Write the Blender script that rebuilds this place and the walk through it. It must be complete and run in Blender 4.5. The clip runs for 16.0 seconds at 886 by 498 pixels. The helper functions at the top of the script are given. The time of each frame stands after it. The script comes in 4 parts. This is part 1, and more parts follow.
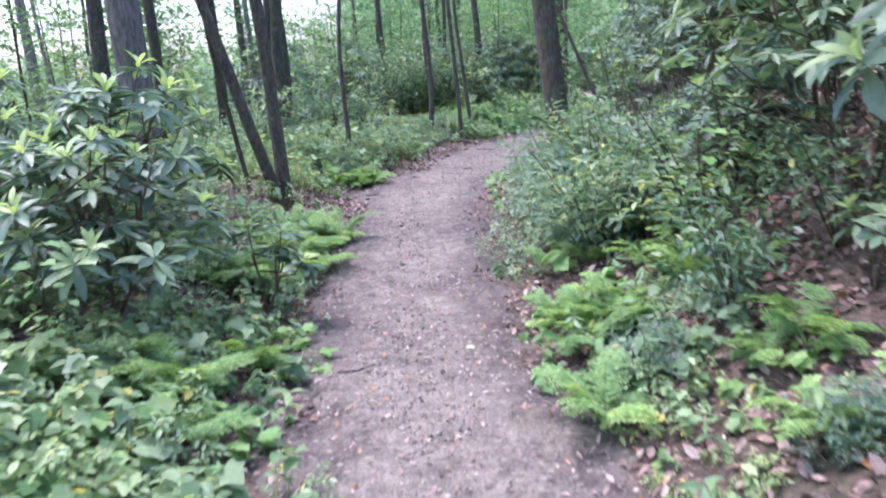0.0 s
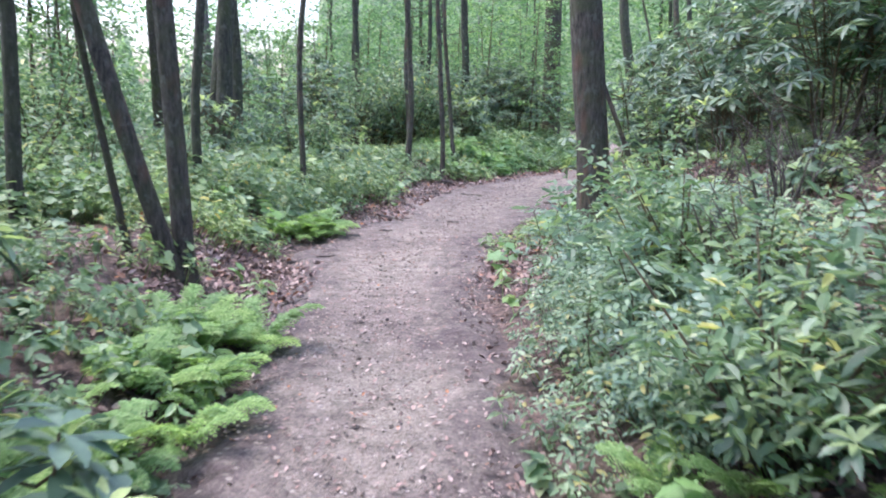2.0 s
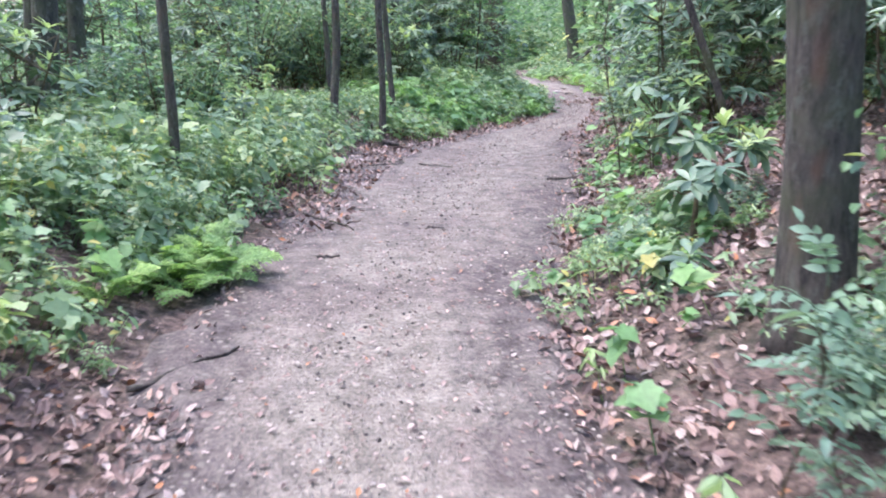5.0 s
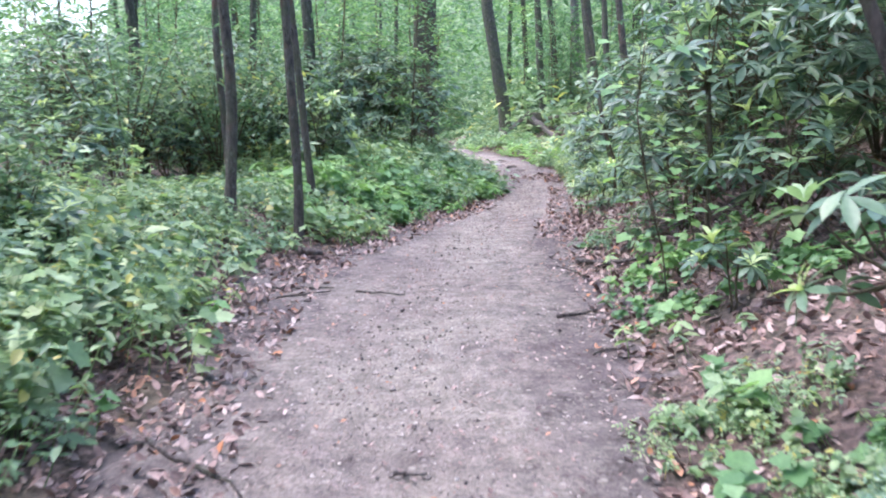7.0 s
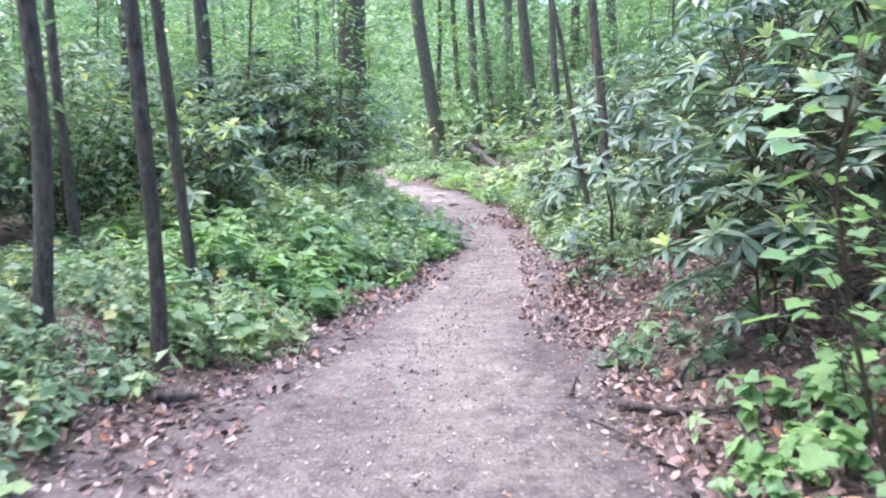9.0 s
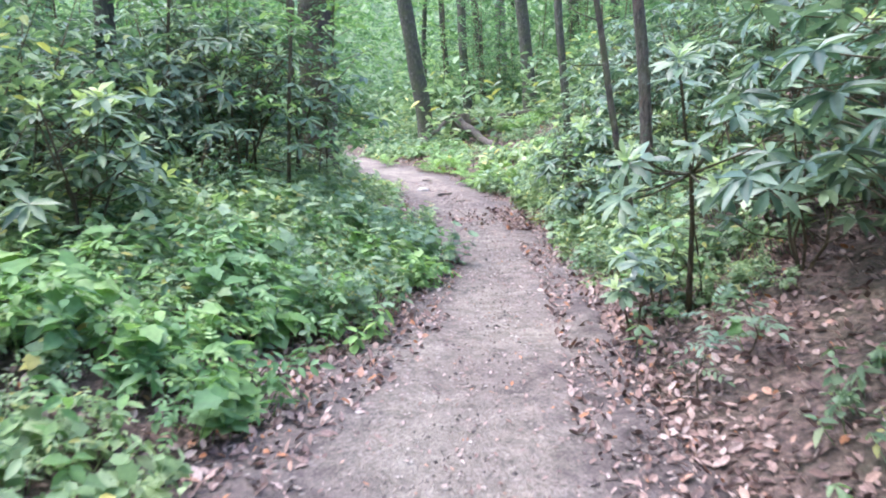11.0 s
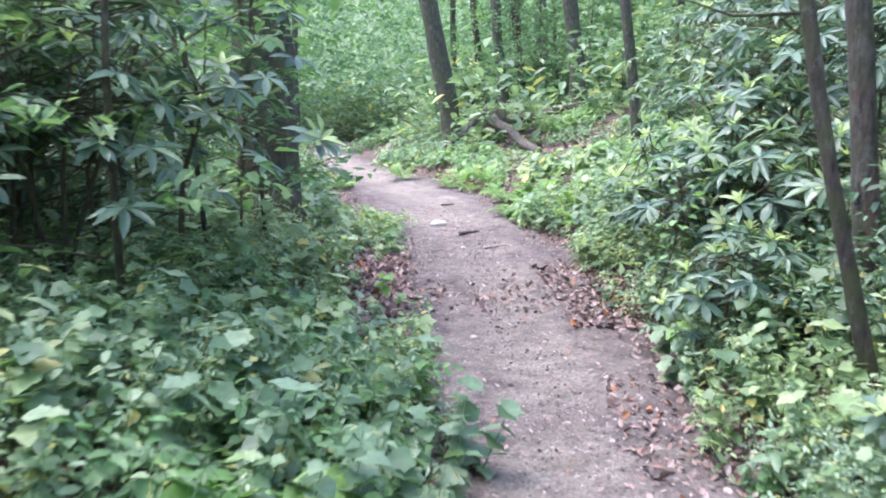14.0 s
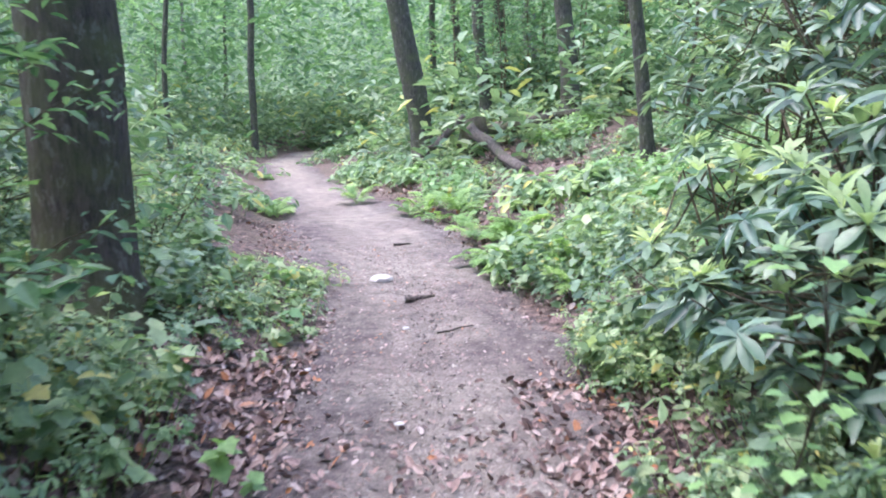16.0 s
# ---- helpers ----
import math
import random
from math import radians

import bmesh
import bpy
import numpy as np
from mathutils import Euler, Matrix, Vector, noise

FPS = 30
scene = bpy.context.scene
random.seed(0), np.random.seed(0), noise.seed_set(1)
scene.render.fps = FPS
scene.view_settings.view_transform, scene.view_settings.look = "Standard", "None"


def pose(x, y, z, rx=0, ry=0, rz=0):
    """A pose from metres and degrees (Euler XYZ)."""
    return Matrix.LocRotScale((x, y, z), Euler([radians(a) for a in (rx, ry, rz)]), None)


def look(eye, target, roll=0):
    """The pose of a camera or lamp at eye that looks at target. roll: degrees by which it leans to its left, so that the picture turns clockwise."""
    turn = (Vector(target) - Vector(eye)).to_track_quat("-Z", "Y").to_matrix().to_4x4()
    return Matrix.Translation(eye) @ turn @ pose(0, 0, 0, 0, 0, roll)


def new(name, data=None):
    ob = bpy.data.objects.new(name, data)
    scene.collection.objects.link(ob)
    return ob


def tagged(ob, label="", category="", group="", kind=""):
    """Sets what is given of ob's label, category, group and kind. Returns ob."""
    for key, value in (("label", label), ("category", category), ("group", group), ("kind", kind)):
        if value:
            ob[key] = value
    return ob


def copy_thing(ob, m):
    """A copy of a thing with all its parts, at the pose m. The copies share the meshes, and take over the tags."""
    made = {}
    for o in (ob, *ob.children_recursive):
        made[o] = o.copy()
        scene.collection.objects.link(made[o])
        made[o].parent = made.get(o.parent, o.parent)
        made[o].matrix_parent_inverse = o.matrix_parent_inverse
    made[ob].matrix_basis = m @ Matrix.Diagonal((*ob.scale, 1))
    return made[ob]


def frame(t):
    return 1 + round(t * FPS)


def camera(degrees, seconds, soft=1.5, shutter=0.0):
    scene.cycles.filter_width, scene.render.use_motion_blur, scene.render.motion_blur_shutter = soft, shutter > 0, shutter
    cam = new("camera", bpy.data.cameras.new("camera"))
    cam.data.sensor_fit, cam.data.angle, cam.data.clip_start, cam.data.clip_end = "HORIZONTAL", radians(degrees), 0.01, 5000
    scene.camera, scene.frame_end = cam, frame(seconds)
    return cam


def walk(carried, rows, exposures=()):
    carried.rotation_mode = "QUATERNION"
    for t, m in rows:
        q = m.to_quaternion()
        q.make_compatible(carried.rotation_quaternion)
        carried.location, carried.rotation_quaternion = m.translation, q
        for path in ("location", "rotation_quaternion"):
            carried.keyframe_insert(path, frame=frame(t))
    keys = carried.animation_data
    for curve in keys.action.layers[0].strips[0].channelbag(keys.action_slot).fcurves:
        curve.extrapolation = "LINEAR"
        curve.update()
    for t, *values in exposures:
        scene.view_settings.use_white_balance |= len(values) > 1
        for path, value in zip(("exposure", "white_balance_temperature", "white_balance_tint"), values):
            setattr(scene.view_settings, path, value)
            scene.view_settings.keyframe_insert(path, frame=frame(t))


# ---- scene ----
cam = camera(56.9, 16.0, soft=1.9, shutter=0.4)
EXPOSURE = 2.34
PATH = [
    (0, (0.049, -0.075, 1.55), (-0.018, 1.88, 1.131), -3.6),
    (0.5, (0.041, 0.683, 1.508), (-0.047, 2.651, 1.163), -2.6),
    (1, (-0.053, 1.462, 1.484), (-0.128, 3.431, 1.139), -1.9),
    (1.5, (-0.083, 2.223, 1.477), (-0.151, 4.194, 1.144), -1.3),
    (2, (-0.188, 2.989, 1.498), (-0.161, 4.958, 1.146), 1.2),
    (2.5, (-0.257, 3.705, 1.506), (-0.219, 5.669, 1.127), 1.9),
    (3, (-0.405, 4.504, 1.496), (-0.343, 6.456, 1.069), 1.1),
    (3.2, (-0.426, 4.774, 1.508), (-0.352, 6.722, 1.058), 0.7),
    (5.3, (-0.69, 7.705, 1.348), (-0.42, 9.624, 0.851), 1.1),
    (5.5, (-0.664, 8.048, 1.303), (-0.402, 9.989, 0.898), 0.5),
    (6, (-0.645, 8.794, 1.305), (-0.369, 10.734, 0.904), -1.0),
    (6.5, (-0.577, 9.599, 1.344), (-0.158, 11.523, 0.997), 0.5),
    (7, (-0.482, 10.364, 1.389), (-0.027, 12.283, 1.053), 0.4),
    (7.5, (-0.361, 11.079, 1.423), (0.181, 12.975, 1.089), 0.8),
    (8, (-0.196, 11.85, 1.462), (0.364, 13.749, 1.176), -0.5),
    (8.5, (-0.094, 12.586, 1.508), (0.505, 14.471, 1.214), 0.5),
    (9, (0.052, 13.383, 1.541), (0.688, 15.257, 1.256), 0.6),
    (9.2, (0.087, 13.681, 1.529), (0.763, 15.539, 1.233), 0.8),
    (11.3, (1.159, 16.641, 1.517), (1.827, 18.493, 1.169), 0.4),
    (11.5, (1.278, 16.928, 1.536), (1.96, 18.776, 1.187), 0.3),
    (12, (1.569, 17.619, 1.559), (2.26, 19.465, 1.22), 0.3),
    (12.5, (1.824, 18.299, 1.536), (2.529, 20.133, 1.161), -0.1),
    (13, (2.124, 18.994, 1.565), (2.809, 20.832, 1.176), -0.2),
    (13.5, (2.336, 19.712, 1.545), (2.974, 21.579, 1.222), 1.0),
    (14, (2.668, 20.407, 1.586), (3.243, 22.287, 1.222), -0.7),
    (14.5, (2.969, 21.113, 1.538), (3.558, 22.986, 1.159), -1.3),
    (15, (3.321, 21.829, 1.577), (3.916, 23.704, 1.215), -0.6),
    (15.5, (3.648, 22.491, 1.555), (4.23, 24.373, 1.211), -1.3),
    (16, (3.931, 23.138, 1.591), (4.532, 25.012, 1.238), -0.5),
]
walk(cam, [(t, look(eye, aim, roll)) for t, eye, aim, roll in PATH], [(t, EXPOSURE + e, k, tint) for t, e, k, tint in
                                                              ((0.0, -0.18, 5600, 24), (1.0, -0.18, 5700, 20), (3.0, -0.06, 5800, 25), (5.5, 0.04, 5680, 20), (7.5, 0.1, 5650, 22), (9.0, 0.32, 5700, 23), (12.5, 0.14, 5700, 16), (15.0, 0.2, 5600, 24), (16.0, 0.06, 5600, 23))])

# ---- world and light ----
world = bpy.data.worlds.new("sky")
scene.world = world
world.use_nodes = True
wn = world.node_tree.nodes
sky = wn.new("ShaderNodeTexSky")
sky.sky_type = "NISHITA"
sky.sun_disc = False
sky.sun_elevation = radians(69)
sky.sun_rotation = radians(-65)
sky.air_density = 1.0
sky.dust_density = 4.0
sky.ozone_density = 1.0
world.node_tree.links.new(sky.outputs[0], wn["Background"].inputs[0])
wn["Background"].inputs[1].default_value = 0.15
sun = new("sun", bpy.data.lights.new("sun", "SUN"))
sun.data.energy = 0.75
sun.data.angle = radians(35)
sun.data.color = (1.0, 0.95, 0.88)
sun.matrix_world = look((-9, 4, 26), (0, 0, 0))

# ---- the trail's line and the lie of the land ----
PY = np.array([-30, -3, 3.1, 4.6, 6, 8.4, 10.2, 11.6, 13.2, 14.9, 16.5, 18.1, 20, 21.3, 23, 24.5, 26, 27, 28.5, 30, 33.5, 39, 45, 50, 60, 90.0])
PX = np.array([0, -0.05, -0.12, -0.36, -0.44, -0.6, -0.58, -0.45, 0, 0.42, 0.85, 1.5, 2.46, 3.22, 4.02, 4.48, 4.88, 5.16, 5.53, 5.85, 6.2, 6.25, 6.5, 8, 13, 30.0])
PW = np.array([0.65, 0.65, 0.66, 0.6, 0.6, 0.7, 0.84, 0.88, 0.98, 1.16, 1.26, 1.06, 0.88, 0.74, 0.62, 0.68, 0.8, 0.74, 0.74, 0.8, 0.92, 0.66, 0.6, 0.6, 0.6, 0.6])
YS = np.linspace(-30, 90, 601)


def softened(v):
    k = np.exp(-np.linspace(-2, 2, 11) ** 2)
    return np.convolve(np.pad(v, 5, mode="edge"), k / k.sum(), "valid")


XS, WS = softened(np.interp(YS, PY, PX)), softened(np.interp(YS, PY, PW))
HS = np.gradient(XS, YS)


def ease(a, b, v):
    u = np.clip((v - a) / (b - a), 0, 1)
    return u * u * (3 - 2 * u)


def across(x, y):
    """Metres to the right of the trail's middle line."""
    return (x - np.interp(y, YS, XS)) / np.sqrt(1 + np.interp(y, YS, HS) ** 2)


def half(y):
    return np.interp(y, YS, WS)


def rough(x, y):
    return (np.sin(x * 2.1 + 1.3 * np.sin(y * 1.1)) * np.sin(y * 1.7 + 0.8 * np.sin(x * 1.3)) * 0.5
            + np.sin(x * 5.3 + y * 2.2) * np.sin(y * 4.7 - x * 1.9) * 0.25 + np.sin(x * 11.1 - y * 7.3) * np.sin(y * 12.7 + x * 5.1) * 0.12)


def land(x, y):
    """Height of the ground: a bank on the right, a low shoulder on the left that falls away."""
    d, w = across(x, y), half(y)
    r, l = np.maximum(0, d - w - 0.15), np.maximum(0, -d - w - 0.05)
    steep = 0.42 - 0.16 * ease(26, 33, y)
    right = steep * (np.sqrt(r * r + 0.04) - 0.2) - 0.6 * steep * np.maximum(0, r - 5)
    knoll = np.exp(-((y - 8.3) / 2.6) ** 2)
    left = (0.38 + 0.08 * knoll) * ease(0, 1.5 - 0.55 * knoll, l) - 0.09 * np.clip(l - 4, 0, 30)
    return right + left + rough(x, y) * 0.05 * ease(0, 0.8, r + l) + rough(x * 1.7, y * 1.7) * 0.03 * ease(0.1, 0.9, r + l)


def on_land(x, y, lift=0.0):
    return Vector((x, y, float(land(x, y)) + lift))


def beside(y, d):
    """The place d metres to the right of the trail's middle at y."""
    slope = float(np.interp(y, YS, HS))
    n = math.sqrt(1 + slope * slope)
    return float(np.interp(y, YS, XS)) + d / n, y - d * slope / n


# ---- materials ----
def nodes_of(name):
    m = bpy.data.materials.new(name)
    m.use_nodes = True
    t = m.node_tree
    return m, t, t.nodes["Principled BSDF"], t.nodes["Material Output"]


def coords(t, scale=(1, 1, 1), space="Object"):
    c, mp = t.nodes.new("ShaderNodeTexCoord"), t.nodes.new("ShaderNodeMapping")
    mp.inputs["Scale"].default_value = scale
    t.links.new(c.outputs[space], mp.inputs[0])
    return mp.outputs[0]


def noise_of(t, where, scale, detail=4.0, roughness=0.6):
    n = t.nodes.new("ShaderNodeTexNoise")
    n.inputs["Scale"].default_value, n.inputs["Detail"].default_value, n.inputs["Roughness"].default_value = scale, detail, roughness
    t.links.new(where, n.inputs["Vector"])
    return n.outputs["Fac"]


def ramp_of(t, fac, stops):
    r = t.nodes.new("ShaderNodeValToRGB")
    while len(r.color_ramp.elements) < len(stops):
        r.color_ramp.elements.new(0.5)
    for e, (p, c) in zip(r.color_ramp.elements, stops):
        e.position, e.color = p, (*c, 1)
    t.links.new(fac, r.inputs[0])
    return r.outputs[0]


def mixed(t, fac, a, b, kind="MIX"):
    m = t.nodes.new("ShaderNodeMix")
    m.data_type, m.blend_type = "RGBA", kind
    for socket, v in ((m.inputs[0], fac), (m.inputs[6], a), (m.inputs[7], b)):
        if isinstance(v, (int, float)):
            socket.default_value = v
        elif isinstance(v, tuple):
            socket.default_value = (*v, 1)
        else:
            t.links.new(v, socket)
    return m.outputs[2]


def bumped(t, bsdf, height, strength, distance):
    b = t.nodes.new("ShaderNodeBump")
    b.inputs["Strength"].default_value, b.inputs["Distance"].default_value = strength, distance
    t.links.new(height, b.inputs["Height"])
    t.links.new(b.outputs[0], bsdf.inputs["Normal"])


def leaf_material(name, dark, mid, light, gloss=0.45, through_light=0.35, yellow=None):
    """Leaves that differ blade by blade, let some light through and shine a little."""
    m, t, bsdf, out = nodes_of(name)
    geo, info = t.nodes.new("ShaderNodeNewGeometry"), t.nodes.new("ShaderNodeObjectInfo")
    stops = [(0.0, dark), (0.5, mid), (0.93, light)]
    if yellow:
        stops.append((0.97, yellow))
    colour = ramp_of(t, geo.outputs["Random Per Island"], stops)
    tone = ramp_of(t, info.outputs["Random"], [(0.0, (0.66, 0.76, 0.80)), (0.5, (0.96, 1.0, 1.0)), (1.0, (1.2, 1.17, 0.98))])
    colour = mixed(t, 1.0, colour, tone, "MULTIPLY")
    vein = noise_of(t, coords(t), 35, 3)
    colour = mixed(t, 0.35, colour, mixed(t, 1.0, colour, ramp_of(t, vein, [(0.3, (0.5, 0.5, 0.5)), (0.7, (1.3, 1.3, 1.3))]), "MULTIPLY"))
    t.links.new(colour, bsdf.inputs["Base Color"])
    bsdf.inputs["Roughness"].default_value = gloss
    bsdf.inputs["Specular IOR Level"].default_value = 0.5
    tr, mx = t.nodes.new("ShaderNodeBsdfTranslucent"), t.nodes.new("ShaderNodeMixShader")
    t.links.new(mixed(t, 1.0, colour, (1.15, 1.2, 0.8), "MULTIPLY"), tr.inputs[0])
    mx.inputs[0].default_value = through_light
    t.links.new(bsdf.outputs[0], mx.inputs[1])
    t.links.new(tr.outputs[0], mx.inputs[2])
    t.links.new(mx.outputs[0], out.inputs[0])
    bumped(t, bsdf, vein, 0.25, 0.004)
    return m


def bark_material(name, dark, light, moss=(0.07, 0.09, 0.03), moss_amount=0.35, rust=None):
    m, t, bsdf, _ = nodes_of(name)
    where = coords(t, (1, 1, 0.22))
    grain = noise_of(t, where, 34, 8, 0.78)
    colour = ramp_of(t, grain, [(0.38, dark), (0.62, light)])
    blotch = noise_of(t, coords(t), 3.5, 4)
    colour = mixed(t, ramp_of(t, blotch, [(0.62 - moss_amount * 0.4, (0, 0, 0)), (0.75, (0.8, 0.8, 0.8))]), colour, moss)
    lichen = noise_of(t, coords(t, (1, 1, 0.6)), 16, 5, 0.7)
    colour = mixed(t, ramp_of(t, lichen, [(0.55, (0, 0, 0)), (0.64, (0.55, 0.55, 0.55))]), colour, (0.17, 0.175, 0.135))
    if rust:
        patch = noise_of(t, coords(t, (1.3, 1.3, 0.5)), 5, 2)
        colour = mixed(t, ramp_of(t, patch, [(0.57, (0, 0, 0)), (0.72, (0.6, 0.6, 0.6))]), colour, rust)
    t.links.new(colour, bsdf.inputs["Base Color"])
    bsdf.inputs["Roughness"].default_value = 0.9
    bumped(t, bsdf, grain, 1.0, 0.035)
    return m


def trail_material():
    """Trodden grit: a pale worn middle, darker humus towards the verges, chips and specks; broad patches vary its tone
    and paint in soft canopy shade.
    """
    m, t, bsdf, _ = nodes_of("trodden_grit")
    where = coords(t)
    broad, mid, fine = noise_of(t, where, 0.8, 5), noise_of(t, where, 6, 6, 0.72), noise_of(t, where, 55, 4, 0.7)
    streak = noise_of(t, coords(t, (1.0, 0.45, 1.0)), 2.6, 5, 0.65)
    uv = t.nodes.new("ShaderNodeTexCoord")
    split, away, wander, total = (t.nodes.new(k) for k in ("ShaderNodeSeparateXYZ", "ShaderNodeMath", "ShaderNodeMath", "ShaderNodeMath"))
    away.operation, wander.operation, total.operation = "ABSOLUTE", "MULTIPLY_ADD", "ADD"
    t.links.new(uv.outputs["UV"], split.inputs[0])
    t.links.new(split.outputs[0], away.inputs[0])
    t.links.new(streak, wander.inputs[0])
    wander.inputs[1].default_value, wander.inputs[2].default_value = 1.9, -0.95
    t.links.new(away.outputs[0], total.inputs[0]), t.links.new(wander.outputs[0], total.inputs[1])
    worn = ramp_of(t, mid, [(0.3, (0.125, 0.104, 0.082)), (0.46, (0.21, 0.182, 0.148)), (0.6, (0.275, 0.242, 0.197)), (0.75, (0.36, 0.325, 0.265))])
    humus = ramp_of(t, mid, [(0.32, (0.05, 0.039, 0.034)), (0.46, (0.118, 0.098, 0.086)), (0.62, (0.185, 0.155, 0.136)), (0.78, (0.27, 0.23, 0.195))])
    colour = mixed(t, ramp_of(t, total.outputs[0], [(0.3, (0, 0, 0)), (0.85, (1, 1, 1))]), worn, humus)
    # Broad noise: drifting tone of the grit, plus soft canopy shade painted in.
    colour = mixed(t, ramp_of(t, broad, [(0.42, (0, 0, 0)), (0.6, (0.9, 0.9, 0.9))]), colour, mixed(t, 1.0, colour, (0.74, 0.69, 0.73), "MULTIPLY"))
    colour = mixed(t, 0.8, colour, ramp_of(t, fine, [(0.34, (0.45, 0.42, 0.4)), (0.5, (1, 1, 1)), (0.68, (1.5, 1.46, 1.42))]), "MULTIPLY")
    lumps = t.nodes.new("ShaderNodeTexVoronoi")
    lumps.inputs["Scale"].default_value = 17
    t.links.new(where, lumps.inputs["Vector"])
    chip = ramp_of(t, lumps.outputs["Distance"], [(0.18, (0.7, 0.7, 0.7)), (0.29, (0, 0, 0))])
    colour = mixed(t, chip, colour, mixed(t, lumps.outputs["Color"], (0.08, 0.064, 0.052), (0.40, 0.36, 0.30)))
    t.links.new(colour, bsdf.inputs["Base Color"])
    bsdf.inputs["Roughness"].default_value = 0.95
    add = t.nodes.new("ShaderNodeMath")
    t.links.new(mid, add.inputs[0]), t.links.new(fine, add.inputs[1])
    bumped(t, bsdf, add.outputs[0], 0.8, 0.03)
    return m


def soil_material():
    m, t, bsdf, _ = nodes_of("leaf_mould")
    where = coords(t)
    broad, mid, fine = noise_of(t, where, 1.3, 5), noise_of(t, where, 14, 5, 0.7), noise_of(t, where, 60, 4, 0.7)
    colour = ramp_of(t, mid, [(0.36, (0.03, 0.022, 0.018)), (0.5, (0.115, 0.08, 0.066)), (0.66, (0.25, 0.18, 0.15))])
    colour = mixed(t, ramp_of(t, broad, [(0.45, (0, 0, 0)), (0.7, (0.6, 0.6, 0.6))]), colour, (0.075, 0.08, 0.04))
    colour = mixed(t, 0.7, colour, ramp_of(t, fine, [(0.3, (0.5, 0.5, 0.5)), (0.7, (1.4, 1.35, 1.3))]), "MULTIPLY")
    t.links.new(colour, bsdf.inputs["Base Color"])
    bsdf.inputs["Roughness"].default_value = 0.95
    bumped(t, bsdf, mid, 1.0, 0.06)
    return m


def island_material(name, stops, roughness=0.85):
    m, t, bsdf, _ = nodes_of(name)
    geo, info = t.nodes.new("ShaderNodeNewGeometry"), t.nodes.new("ShaderNodeObjectInfo")
    colour = ramp_of(t, geo.outputs["Random Per Island"], stops)
    tone = ramp_of(t, info.outputs["Random"], [(0.0, (0.8, 0.8, 0.8)), (1.0, (1.15, 1.15, 1.15))])
    grain = noise_of(t, coords(t), 60, 4)
    colour = mixed(t, 1.0, mixed(t, 1.0, colour, tone, "MULTIPLY"), ramp_of(t, grain, [(0.3, (0.7, 0.7, 0.7)), (0.7, (1.2, 1.2, 1.2))]), "MULTIPLY")
    t.links.new(colour, bsdf.inputs["Base Color"])
    bsdf.inputs["Roughness"].default_value = roughness
    bumped(t, bsdf, grain, 0.4, 0.005)
    return m


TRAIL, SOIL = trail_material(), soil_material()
RHODO = leaf_material("rhododendron_leaf", (0.06, 0.11, 0.072), (0.125, 0.2, 0.125), (0.25, 0.325, 0.215), 0.38, 0.32)
RHODO_NEW = leaf_material("new_rhododendron_leaf", (0.27, 0.37, 0.14), (0.36, 0.46, 0.2), (0.47, 0.55, 0.32), 0.5, 0.4)
FERN = leaf_material("fern_frond", (0.15, 0.27, 0.075), (0.245, 0.39, 0.125), (0.36, 0.5, 0.2), 0.6, 0.4)
COVER = leaf_material("ground_cover_leaf", (0.10, 0.175, 0.08), (0.22, 0.325, 0.155), (0.385, 0.475, 0.285), 0.42, 0.42, (0.46, 0.42, 0.13))
BLUISH = leaf_material("bluish_compound_leaf", (0.08, 0.145, 0.09), (0.165, 0.26, 0.17), (0.33, 0.42, 0.30), 0.4, 0.36, (0.40, 0.38, 0.16))
BRIGHT = leaf_material("seedling_leaf", (0.12, 0.235, 0.08), (0.19, 0.335, 0.122), (0.29, 0.435, 0.185), 0.5, 0.4)
SHRUB = leaf_material("shrub_leaf", (0.075, 0.14, 0.08), (0.155, 0.245, 0.135), (0.28, 0.37, 0.22), 0.42, 0.4, (0.40, 0.41, 0.14))
CANOPY = leaf_material("canopy_leaf", (0.065, 0.14, 0.065), (0.135, 0.24, 0.11), (0.235, 0.36, 0.17), 0.46, 0.48)
BARK = bark_material("grey_brown_bark", (0.02, 0.019, 0.014), (0.09, 0.087, 0.064), moss_amount=0.5)
PALE_BARK = bark_material("pale_grey_bark", (0.07, 0.065, 0.06), (0.26, 0.24, 0.22), moss_amount=0.2)
MOSSY = bark_material("mossy_bark", (0.025, 0.02, 0.016), (0.10, 0.08, 0.065), (0.085, 0.11, 0.025), 0.6)
RUSTY = bark_material("rust_patched_bark", (0.026, 0.022, 0.018), (0.135, 0.115, 0.09), moss_amount=0.4, rust=(0.17, 0.085, 0.05))
STEM = bark_material("green_brown_stem", (0.05, 0.04, 0.022), (0.15, 0.12, 0.06), moss_amount=0.2)
DEADWOOD = bark_material("weathered_dead_wood", (0.045, 0.036, 0.03), (0.17, 0.14, 0.12), moss_amount=0.25)
LITTER = island_material("dry_fallen_leaves", [(0.0, (0.08, 0.05, 0.042)), (0.35, (0.215, 0.135, 0.108)), (0.65, (0.33, 0.225, 0.185)), (0.9, (0.46, 0.37, 0.32)), (0.98, (0.40, 0.17, 0.07))], 0.65)
GRIT = island_material("loose_grit", [(0.0, (0.05, 0.04, 0.035)), (0.45, (0.17, 0.14, 0.12)), (0.85, (0.33, 0.28, 0.24)), (1.0, (0.43, 0.385, 0.33))])
STONE = island_material("pale_stone", [(0.0, (0.40, 0.37, 0.34)), (1.0, (0.5, 0.47, 0.43))])


